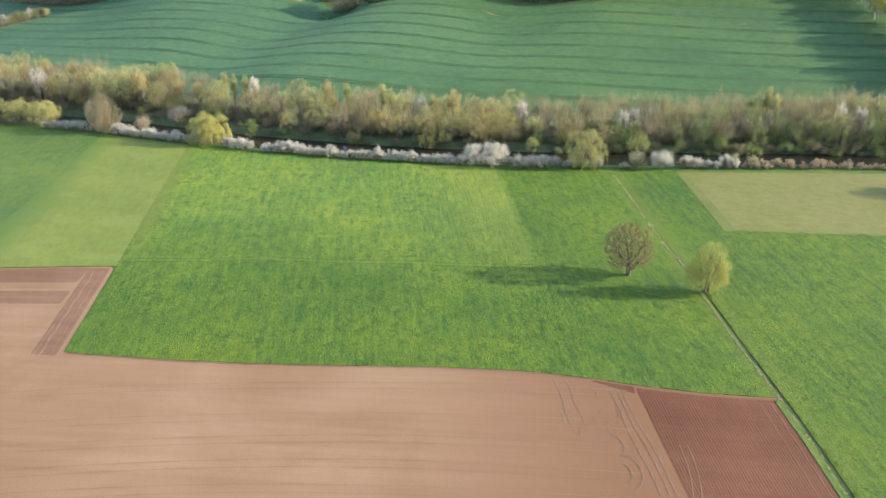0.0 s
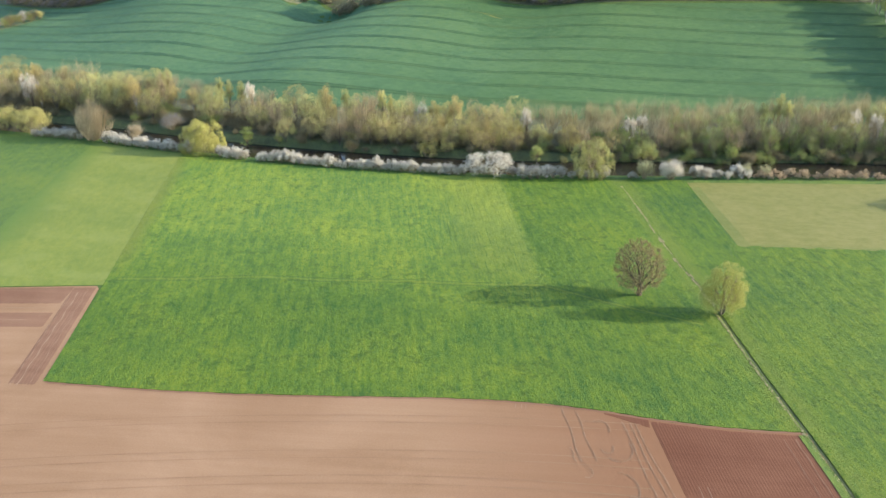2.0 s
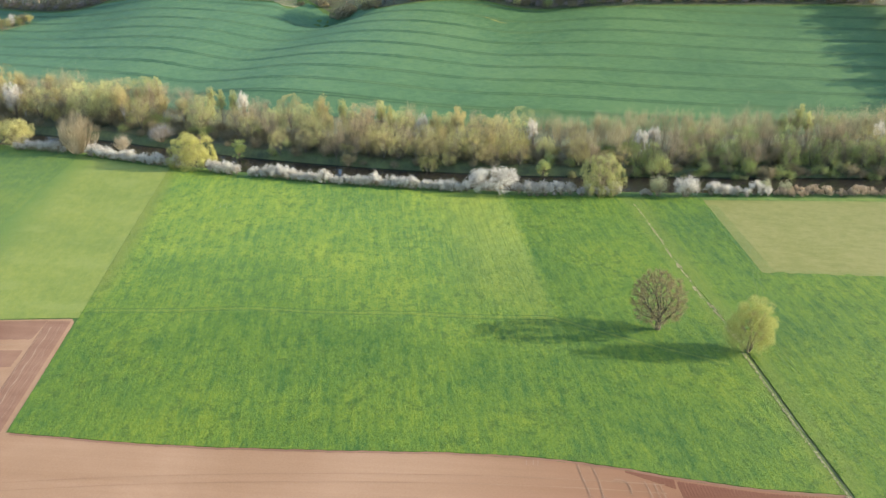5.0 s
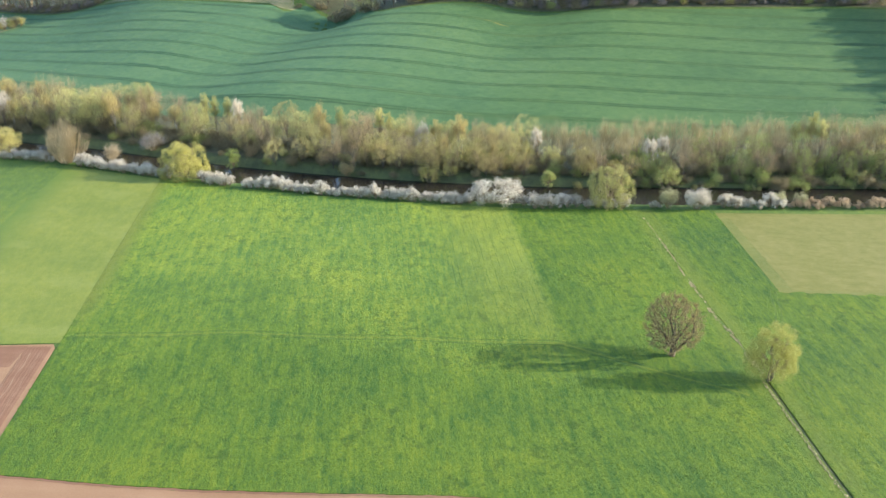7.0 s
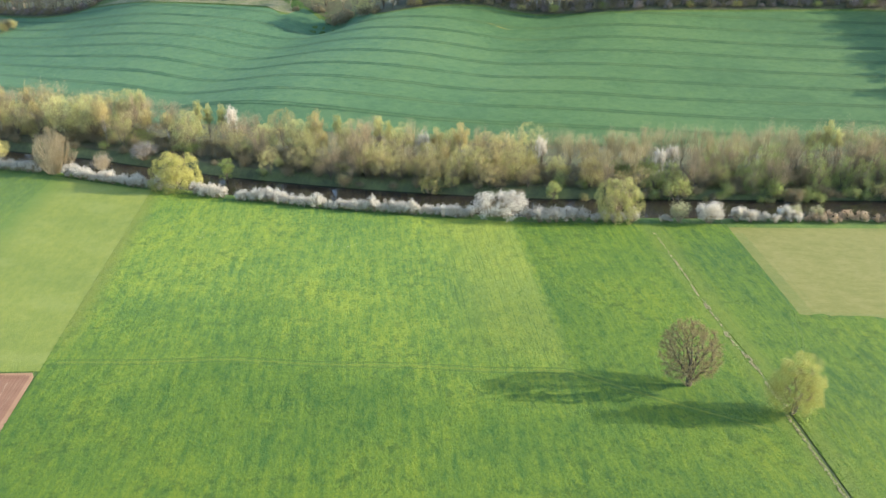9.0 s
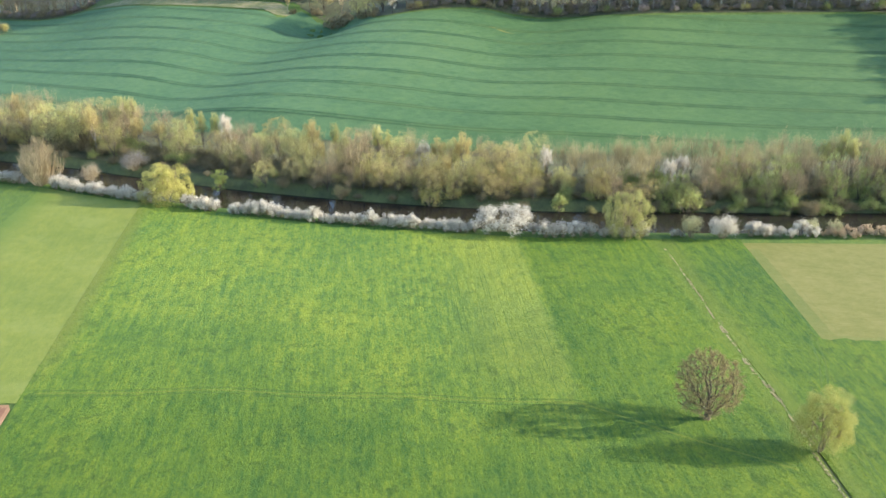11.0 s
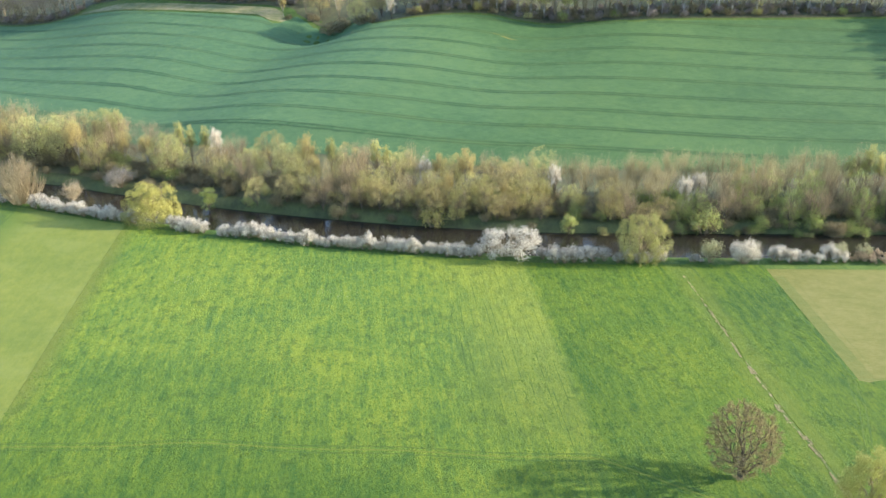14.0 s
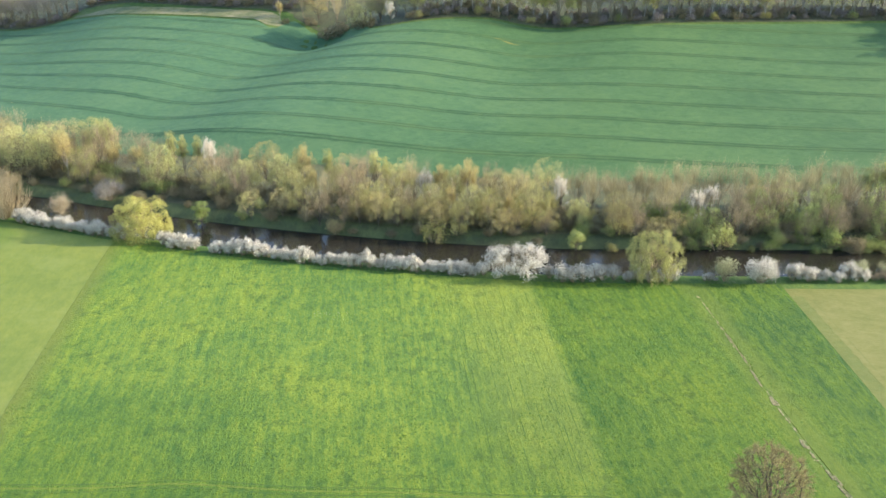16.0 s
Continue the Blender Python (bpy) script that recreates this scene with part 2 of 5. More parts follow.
OAKBARK = bark_material("oak_bark", (0.06, 0.05, 0.035), (0.14, 0.115, 0.08))
OAKTWIG = bark_material("oak_limb_bark", (0.19, 0.15, 0.08), (0.33, 0.26, 0.14))
GREYBARK = bark_material("pale_bark", (0.16, 0.135, 0.09), (0.32, 0.27, 0.185))
BIRCH = bark_material("birch_bark", (0.2, 0.19, 0.17), (0.6, 0.58, 0.53), 1.5)
TWIG = bark_material("twig", (0.20, 0.16, 0.105), (0.36, 0.29, 0.19))
OSIER = bark_material("osier_bark", (0.34, 0.275, 0.17), (0.54, 0.45, 0.29))
PALETWIG = bark_material("pale_twig", (0.32, 0.275, 0.165), (0.5, 0.43, 0.265))
OLIVE = leaf_material("olive_buds", (0.35, 0.345, 0.13), (0.64, 0.585, 0.245), 0.42, 0.75)
YELLOW = leaf_material("yellow_willow_leaves", (0.43, 0.42, 0.13), (0.60, 0.565, 0.20), 0.45)
LIME = leaf_material("lime_leaves", (0.39, 0.40, 0.125), (0.58, 0.56, 0.205), 0.45)
GREEN = leaf_material("fresh_leaves", (0.25, 0.32, 0.10), (0.46, 0.50, 0.19), 0.42, 0.75)
GOLD = leaf_material("golden_buds", (0.44, 0.37, 0.15), (0.64, 0.54, 0.25), 0.45)
WHITE = leaf_material("white_blossom", (0.47, 0.445, 0.38), (0.89, 0.845, 0.74), 0.35, 0.2)
TANBUD = leaf_material("tan_buds", (0.37, 0.325, 0.135), (0.64, 0.55, 0.25), 0.42, 0.75)
PINKTWIG = leaf_material("pinkish_twig_buds", (0.36, 0.29, 0.165), (0.55, 0.45, 0.27), 0.4)
LIMEPALE = leaf_material("pale_willow_leaves", (0.40, 0.41, 0.165), (0.60, 0.58, 0.25), 0.42, 0.75)
PALEBLOOM = leaf_material("pale_blossom", (0.54, 0.50, 0.42), (0.90, 0.84, 0.72), 0.35, 0.1)
# blossom greyed and darkened to stand for the shade on the far bank
GREYSLOE = leaf_material("shaded_blossom", (0.27, 0.25, 0.215), (0.44, 0.41, 0.36), 0.35, 0.1)
WOODBUD = leaf_material("purplish_forest_buds", (0.33, 0.275, 0.235), (0.52, 0.44, 0.38), 0.4)
GREYBLOOM = leaf_material("greyish_blossom", (0.42, 0.39, 0.33), (0.73, 0.68, 0.585), 0.35, 0.3)
PINK = leaf_material("pinkish_buds", (0.38, 0.29, 0.19), (0.60, 0.48, 0.33), 0.35, 0.5)
SCRUB = leaf_material("undergrowth", (0.20, 0.175, 0.105), (0.37, 0.32, 0.185), 0.4)
OAKBUD = leaf_material("oak_buds", (0.32, 0.265, 0.115), (0.52, 0.43, 0.195), 0.4)
ASHBUD = leaf_material("grey_buds", (0.36, 0.31, 0.155), (0.57, 0.50, 0.26), 0.45)
WANDS = leaf_material("pale_osiers", (0.40, 0.35, 0.25), (0.60, 0.53, 0.39), 0.3)
PALELEAF = leaf_material("pale_opening_leaves", (0.40, 0.41, 0.23), (0.60, 0.59, 0.37), 0.4)
SALLOW = leaf_material("willow_leaves", (0.36, 0.37, 0.14), (0.56, 0.535, 0.22), 0.45)
STRAW = leaf_material("dead_reed", (0.24, 0.215, 0.105), (0.60, 0.51, 0.29), 0.2, 0.0)

WATER, wn_, wk_, wp_ = nodes_of("river_water")
wp_.inputs["Base Color"].default_value = (0.024, 0.022, 0.017, 1)
wp_.inputs["Roughness"].default_value = 0.06
bump(wn_, wk_, wp_, noise_at(wn_, wk_, 1.3, 3, 0.6, (1, 0.6, 1)), 0.15, 0.05)


# ---- the lie of the land ----
def bend(x):
    """How far the valley's lines swing away from the east-west line."""
    x = np.minimum(x, 0.0)
    return np.where(x > -250, 0.0009 * x * x, 56.25 - 0.45 * (x + 250))


def hillside(x, v):
    q = (v - 350) / 50
    z = 3.6 + 8.53 * q + 0.39 * q * q + 1.43 * x / 100 + 0.47 * x / 100 * q
    for x0, drift, w, a, b in ((-175.6, -0.188, 38.4, 0.19, 3.8), (-118.2, 0.411, 25.7, -4.83, -1.01),
                               (-97.7, 0.76, 154.3, 11.9, 0.59), (-16.3, 0.311, 26.3, -2.18, -1.9)):
        z = z + (a + b * q) * np.exp(-(((x - x0 - drift * (v - 350)) / w) ** 2))
    return z - 6.0 * np.exp(-(((x + 95) / 14) ** 2) - ((v - 412) / 13) ** 2)


def river_far(x):
    """The far water line."""
    w = np.clip(x, -135, 0)
    return 251 - 0.03 * w + 0.0011 * w * w - 0.2 * (np.minimum(x, -135) + 135) + 0.06 * np.maximum(x - 5, 0)


def hedge_line(x):
    return river_far(x) - 19.0


DITCH = ((30.2, 228), (34.1, 201.0), (37.4, 179.1), (40.0, 166.7), (41.9, 153.8), (45.1, 130.6), (47.6, 115.5), (49.2, 104.1), (50.6, 91.1), (55, 50), (62, -60))


def ditch_x(y):
    return np.interp(y, [q for _, q in reversed(DITCH)], [q for q, _ in reversed(DITCH)])


def step(a, b, x):
    t = np.clip((x - a) / (b - a), 0, 1)
    return t * t * (3 - 2 * t)


def height(x, y):
    x, y = np.asarray(x, float), np.asarray(y, float)
    v = y - bend(x)
    vv = np.where(v > 430, 430 + (1 - np.exp(-(np.maximum(v, 430) - 430) / 60)) * 60, v)
    m = hillside(np.clip(x, -280, 220), vv)
    z = np.clip((v - 285) / 27, 0, 1) * 0.5 * (m + np.sqrt(m * m + 1))
    f = river_far(x)
    z = z - 2.6 * step(f - 16.0, f - 12.0, y) * (1 - step(f - 1.0, f + 5.0, y))
    inside = (y < 227) & (y > 40)
    z = z - np.where(inside, (0.12 - 0.07 * step(150, 160, y) - 0.02 * step(190, 205, y)) * np.exp(-(((x - ditch_x(y)) / 0.22) ** 4)), 0)
    return z


# ---- mesh helpers ----
def quick_mesh(name, verts, faces, smooth=False):
    """Many faces of one size from arrays."""
    me = bpy.data.meshes.new(name)
    n, s = faces.shape
    me.vertices.add(len(verts))
    me.vertices.foreach_set("co", np.ascontiguousarray(verts, np.float32).ravel())
    me.loops.add(n * s)
    me.loops.foreach_set("vertex_index", np.ascontiguousarray(faces, np.int32).ravel())
    me.polygons.add(n)
    me.polygons.foreach_set("loop_start", np.arange(0, n * s, s, dtype=np.int32))
    me.polygons.foreach_set("use_smooth", np.full(n, smooth))
    me.update(calc_edges=True)
    me.validate()
    return me


def sheet(name, X, Y, Z, material, label="", category="", kind="structure", smooth=True):
    """A grid of quads over arrays of places."""
    r, c = X.shape
    verts = np.stack([X, Y, Z], -1).reshape(-1, 3)
    i = (np.arange(r - 1)[:, None] * c + np.arange(c - 1)[None]).ravel()
    ob = new(name, quick_mesh(name, verts, np.stack([i, i + 1, i + c + 1, i + c], 1), smooth))
    ob.data.materials.append(material)
    return tagged(ob, label, category, "", kind)


def field(name, left, right, low, high, lift, material, label, category="field", nx=60, ny=60, rim=0.04, drop="lrbt"):
    """A field between two side lines x(t) and two end lines y(x), its edge sloping down to the ground."""
    s, t = np.linspace(0, 1, nx), np.linspace(0, 1, ny)
    S, T = np.meshgrid(np.r_[[0] * ("l" in drop), s, [1] * ("r" in drop)], np.r_[[0] * ("b" in drop), t, [1] * ("t" in drop)])
    X = left(T) + (right(T) - left(T)) * S
    Y = low(X) + (high(X) - low(X)) * T
    out = np.zeros_like(S, bool)
    for side, at in (("b", np.s_[0]), ("t", np.s_[-1]), ("l", np.s_[:, 0]), ("r", np.s_[:, -1])):
        out[at] |= side in drop
    X[:, 0] -= rim * ("l" in drop)
    X[:, -1] += rim * ("r" in drop)
    Y[0] -= rim * ("b" in drop)
    Y[-1] += rim * ("t" in drop)
    Z = height(X, Y) + np.where(out, -0.12, lift)
    return sheet(name, X, Y, Z, material, label, category, smooth=False)


def line(*pts):
    xs, ys = [a for a, _ in pts], [b for _, b in pts]
    return lambda q: np.interp(q, xs, ys)


def tapered(segments, sides=4):
    """Tapered limbs from rows of start, end and the two radii."""
    a, b = np.array([q[0] for q in segments]), np.array([q[1] for q in segments])
    r0, r1 = np.array([q[2] for q in segments]), np.array([q[3] for q in segments])
    d = b - a
    d /= np.linalg.norm(d, axis=1, keepdims=True) + 1e-9
    ref = np.where(np.abs(d[:, 2:]) > 0.9, (1.0, 0, 0), (0, 0, 1.0))
    u = np.cross(d, ref)
    u /= np.linalg.norm(u, axis=1, keepdims=True) + 1e-9
    w = np.cross(d, u)
    ang = np.arange(sides) * 2 * np.pi / sides
    ring = u[:, None] * np.cos(ang)[None, :, None] + w[:, None] * np.sin(ang)[None, :, None]
    verts = np.concatenate([a[:, None] + ring * r0[:, None, None], b[:, None] + ring * r1[:, None, None]], 1)
    n = len(segments)
    j = np.arange(sides)
    quad = np.stack([j, (j + 1) % sides, (j + 1) % sides + sides, j + sides], 1)
    faces = (np.arange(n)[:, None, None] * 2 * sides + quad[None]).reshape(-1, 4)
    return verts.reshape(-1, 3), faces


def blades(rng, centres, size, facing=None, loose=0.55):
    """A small leaf at each centre, a triangle, turned at random or loosely towards facing."""
    n = len(centres)
    up = rng.normal(size=(n, 3)) if facing is None else facing + rng.normal(size=(n, 3)) * loose
    a = np.cross(up, rng.normal(size=(n, 3)))
    a /= np.linalg.norm(a, axis=1, keepdims=True)
    b = np.cross(up, a)
    b /= np.linalg.norm(b, axis=1, keepdims=True)
    s = size * rng.uniform(0.6, 1.3, (n, 1))
    verts = np.stack([centres - a * s - b * s * 0.6, centres - a * s * 0.6 + b * s * 0.8, centres + a * s], 1).reshape(-1, 3)
    return verts, np.arange(3 * n).reshape(-1, 3)


def part(name, mesh, material, parent, label=""):
    ob = new(name, mesh)
    if not mesh.materials:
        mesh.materials.append(material)
    ob.parent = parent
    return tagged(ob, label)


placed_once = set()


def place(proto, x, y, size=1.0, turn=0.0, stretch=1.0, sink=0.0, label="", group=""):
    """Stands a plant on the ground: the first time itself, later a copy."""
    m = pose(x, y, float(height(x, y)) - sink, 0, 0, turn) @ Matrix.Diagonal((size, size, size * stretch, 1))
    if proto.name in placed_once:
        ob = copy_thing(proto, m)
        ob.scale = (size, size, size * stretch)
    else:
        placed_once.add(proto.name)
        proto.matrix_basis = m
        ob = proto
    return tagged(ob, label, "", group)


# ---- plants ----
def grow(rng, runs, ends, p, d, length, r, level, last, spread, lift, kids, wander, parent, fine=1):
    """One limb as a run of nodes, and the limbs that spring from its nodes."""
    steps = (4 if level < 2 else 3) if level < last else fine
    at, way = np.array(p, float), np.array(d, float)
    run, me = [(at, r, way)], len(runs)
    runs.append((level, parent, run))
    for i in range(steps):
        way = way + rng.normal(size=3) * wander + np.array((0, 0, lift))
        way /= np.linalg.norm(way)
        at = at + way * length / steps
        run.append((at, r * (1 - 0.6 * (i + 1) / steps), way))
    if level < last:
        share = [i for i in range(kids[level])]
        for c in share:
            i = min(steps, 2 + int(c * (steps - 1) / len(share)))
            at, rr, way = run[i]
            side = rng.normal(size=3)
            side -= way * (side @ way)
            side /= np.linalg.norm(side)
            ang = spread * rng.uniform(0.6, 1.25)
            grow(rng, runs, ends, at, way * np.cos(ang) + side * np.sin(ang), length * rng.uniform(0.5, 0.8), rr * 0.7,
                 level + 1, last, spread, lift, kids, wander, (me, i), fine)
        ends.append((run[-1][0], level))
    else:
        ends.append((at, level))


def limbs_mesh(name, runs, chosen, fit, sides, least):
    """One joined mesh of tapered limbs; each limb grows out of its parent's node."""
    verts, faces, ring_at = [], [], {}
    ang = np.arange(sides) * 2 * np.pi / sides
    for k in chosen:
        level, parent, run = runs[k]
        pts = fit(np.array([q[0] for q in run]))
        for i, (pt, (_, r, way)) in enumerate(zip(pts, run)):
            ref = (1.0, 0, 0) if abs(way[2]) > 0.9 else (0, 0, 1.0)
            u = np.cross(way, ref)
            u /= np.linalg.norm(u) + 1e-9
            w = np.cross(way, u)
            rr = max(r, least)
            ids = list(range(len(verts), len(verts) + sides))
            verts += [tuple(pt + rr * (u * np.cos(a) + w * np.sin(a))) for a in ang]
            if i == 0 and parent in ring_at:
                ids[0] = ring_at[parent][0]
            if i:
                b = ring_at[(k, i - 1)]
                faces += [(b[j], b[(j + 1) % sides], ids[(j + 1) % sides], ids[j]) for j in range(sides)]
            ring_at[(k, i)] = ids
    used = sorted({v for f in faces for v in f})
    index = {v: n for n, v in enumerate(used)}
    return quick_mesh(name, np.array([verts[v] for v in used]), np.array([[index[v] for v in f] for f in faces]), sides > 3)


def tree(name, label, category, seed, tall=10.0, wide=8.0, clear=0.2, limbs=6, last=3, kids=(0, 5, 5, 5), spread=0.6, lift=0.05,
         bark=None, twig=None, leaf=None, leaves=10, leaf_size=0.16, puff=0.45, trunk_r=0.25, droop=0.0, lean=(0, 0), stems=1, group="", hero=False, wander=0.16, inner=0.0, flare=1.0, lobe=0.0, per=60, loose=0.55, core=0.55, egg=False, rise=0.85, bias=0.5, domed=False):
    """A tree: trunk and limbs, fine twigs, and a crown of small leaves round the twigs' ends."""
    rng = np.random.default_rng(seed)
    runs, ends = [], []
    for s in range(stems):
        foot = np.array((0, 0, -0.3)) if stems == 1 else np.r_[rng.normal(size=2) * wide * (0.17 if egg else 0.06), -0.3]
        way = np.array((lean[0], lean[1], 1.0)) + (0 if stems == 1 else np.r_[rng.normal(size=2) * 0.28, 0])
        way /= np.linalg.norm(way)
        run, at, n = [(foot, trunk_r * 1.6, way)], foot, 4
        top = tall * clear + 0.3
        for i in range(n):
            at = at + way * top / n + np.r_[rng.normal(size=2) * 0.05 * top / n, 0]
            run.append((at, trunk_r * (1.15 - 0.35 * (i + 1) / n), way))
        me = len(runs)
        runs.append((0, (0, 2) if s else None, run))
        for i in range(limbs):
            az = 2 * np.pi * (i + rng.uniform(-0.3, 0.3)) / limbs
            up = rng.uniform(0.25, 1.0) if i else 1.3
            ang = np.arctan2(wide * 0.42, tall * (1 - clear) * 0.62) * (1.5 - up) * flare
            d = np.array((np.cos(az) * np.sin(ang), np.sin(az) * np.sin(ang), np.cos(ang))) + way * 0.15
            node = 3 if i % 3 == 2 else 4
            grow(rng, runs, ends, run[node][0], d / np.linalg.norm(d), tall * (1 - clear) * rng.uniform(0.42, 0.55), trunk_r * 0.6,
                 1, last, spread, lift, kids, wander, (me, node), 2 if hero else 1)
    tips = np.array([e[0] for e in ends])
    # keep the crown to its height and width
    hi, rad = np.percentile(tips[:, 2], 97), np.percentile(np.hypot(tips[:, 0], tips[:, 1]), 92)
    fz, fr = (tall - puff) / hi, (wide / 2 - puff * 0.5) / rad
    fit = lambda q: np.stack([q[..., 0] * fr, q[..., 1] * fr, q[..., 2] * np.where(q[..., 2] > 0, fz, 1)], -1)
    if egg:
        straight = fit

        def fit(q):
            s = straight(q)
            k = np.interp(s[..., 2] / tall, (0, 0.15, 0.5, 0.8, 1), (1.7, 1.6, 1.1, 0.8, 0.62))
            return s * np.stack([k, k, np.ones_like(k)], -1)
    if domed:
        loose_fit = fit

        def fit(q):
            s = loose_fit(q)
            hub, half = np.array((lean[0] * tall * 0.6, 0, tall * 0.56)), np.array((wide / 2, wide / 2, tall * 0.44))
            off = (s - hub) / half
            far = np.maximum(np.linalg.norm(off, axis=-1, keepdims=True), 1e-3)
            near = np.where(far > 0.75, 0.75 + 0.3 * np.tanh((far - 0.75) / 0.3), far)
            held = hub + off * near / far * half
            return np.where(s[..., 2:3] > tall * 0.2, held, s)
    whole = fit
    if lobe:
        fit = lambda q: whole(q) * (0.84, 0.84, 0.86)
    root = new(name)
    tagged(root, label, category, group)
    if hero:
        part("trunk", limbs_mesh("trunk", runs, [k for k in range(len(runs)) if runs[k][0] == 0], fit, 8, 0.03), bark or BARK, root)
        owner = {}
        for k, (lv, parent, run) in enumerate(runs):
            if lv:
                owner[k] = k if lv == 1 else owner[parent[0]]
        for first in sorted(set(owner.values())):
            part("limb", limbs_mesh("limb", runs, [k for k in owner if owner[k] == first], fit, 4, 0.016), twig or TWIG, root)
    else:
        part("trunk", limbs_mesh("trunk", runs, [k for k in range(len(runs)) if runs[k][0] <= 1], fit, 5, 0.03), bark or BARK, root)
        tagged(part("twigwork", limbs_mesh("twigwork", runs, [k for k in range(len(runs)) if runs[k][0] > 1], fit, 3, 0.018), twig or TWIG, root), kind="stuff")
    if leaf and lobe:
        mid = np.array([e[0] for e in ends if e[1] in (2, max(1, last - 2))])
        mid = whole(mid)
        # lobes lie inside one rounded outline
        hub = np.array((lean[0] * tall * 0.5, lean[1] * tall * 0.5, tall * (clear + 0.92) / 2))
        half = np.array((wide / 2 - lobe * 0.8, wide / 2 - lobe * 0.8, tall * (0.92 - clear) / 2 - lobe * 0.3))
        n = len(mid) // (3 if bias > 0 else 2)
        d = rng.normal(size=(n, 3)) + (0, 0, bias)
        mid = np.concatenate([mid, hub + half * d / np.linalg.norm(d, axis=1, keepdims=True) * rng.uniform(0.6, 1.0, (n, 1))])
        off = (mid - hub) / half
        far = np.linalg.norm(off, axis=1, keepdims=True)
        mid = hub + half * off / np.maximum(far, 1.0) * np.maximum(np.minimum(far, 1.0), 0.45) / np.maximum(np.minimum(far, 1.0), 1e-3)
        n = len(mid) * per
        d = rng.normal(size=(n, 3))
        d += np.repeat((mid - hub) / half, per, 0) * 0.45 + (0, 0, 0.35)
        d /= np.linalg.norm(d, axis=1, keepdims=True)
        rad = np.repeat(lobe * rng.uniform(0.65, 1.35, len(mid)), per)[:, None]
        c = np.repeat(mid, per, 0) + d * rad * (1, 1, rise) * rng.uniform(core, 1.08, (n, 1))
        if droop:
            c[:, 2] -= rng.exponential(droop, n)
        c[:, 2] = np.maximum(c[:, 2], 0.3)
        v, f = blades(rng, c, leaf_size, d, loose)
        part("crown", quick_mesh("crown", v, f), leaf, root)
    elif leaf and leaves:
        tips = fit(tips)
        c = np.repeat(tips, leaves, 0) + rng.normal(size=(len(tips) * leaves, 3)) * puff * (1, 1, 0.8)
        if inner:
            extra = c[rng.uniform(size=len(c)) < inner]
            mid = np.array((0, 0, tall * (clear + 0.25)))
            c = np.concatenate([c, mid + (extra - mid) * rng.uniform(0.45, 0.9, (len(extra), 1))])
        if droop:
            c[:, 2] -= rng.exponential(droop, len(c))
        c[:, 2] = np.maximum(c[:, 2], 0.25)
        v, f = blades(rng, c, leaf_size)
        part("crown", quick_mesh("crown", v, f), leaf, root)
    return root


def colonise(rng, tall, wide, foot, n, stride, kill, lean=(0.0, 0.0), low=0.12, stems=1):
    """A branching skeleton that grows towards points strewn through a rounded crown: nodes, parents."""
    hub, half = np.array((lean[0], lean[1], tall * (0.5 + low / 2))), np.array((wide / 2, wide / 2, tall * (0.5 - low / 2)))
    d = rng.normal(size=(n, 3))
    d /= np.linalg.norm(d, axis=1, keepdims=True)
    goal = hub + d * half * rng.uniform(0.12, 1.0, (n, 1)) ** 0.5
    nodes, parents = [np.array((0.0, 0.0, -0.3))], [-1]
    for s in range(stems):
        at, last = nodes[0], 0
        way = np.array((0.0, 0.0, 1.0)) + (0 if stems == 1 else np.r_[rng.normal(size=2) * 0.35, 0])
        for i in range(int((foot + 0.3) / stride) + 1):
            at = at + way / np.linalg.norm(way) * stride + np.r_[rng.normal(size=2) * 0.06 * stride, 0]
            nodes.append(at)
            parents.append(last)
            last = len(nodes) - 1
    pts = np.array(nodes)
    dist = np.linalg.norm(goal[:, None] - pts[None], axis=2)
    near, best = dist.argmin(1), dist.min(1)
    children = collections.defaultdict(list)
    for _ in range(120):
        if not len(goal):
            break
        pull = collections.defaultdict(lambda: np.zeros(3))
        for g, i in enumerate(near):
            v = goal[g] - pts[i]
            pull[i] += v / (np.linalg.norm(v) + 1e-6)
        fresh, of = [], []
        for i, v in pull.items():
            v = v / (np.linalg.norm(v) + 1e-6) + rng.normal(size=3) * 0.22 + (0, 0, 0.06)
            p = pts[i] + v / np.linalg.norm(v) * stride
            if all(np.linalg.norm(p - pts[c]) > 0.35 * stride for c in children[i]) and len(children[i]) < 4:
                children[i].append(len(pts) + len(fresh))
                fresh.append(p)
                of.append(i)
        if not fresh:
            break
        first = len(pts)
        pts = np.concatenate([pts, fresh])
        parents += of
        dist = np.linalg.norm(goal[:, None] - pts[None, first:], axis=2)
        closer = dist.min(1) < best
        near = np.where(closer, first + dist.argmin(1), near)
        best = np.minimum(best, dist.min(1))
        keep = best > kill
        goal, near, best = goal[keep], near[keep], best[keep]
    return pts, np.array(parents)


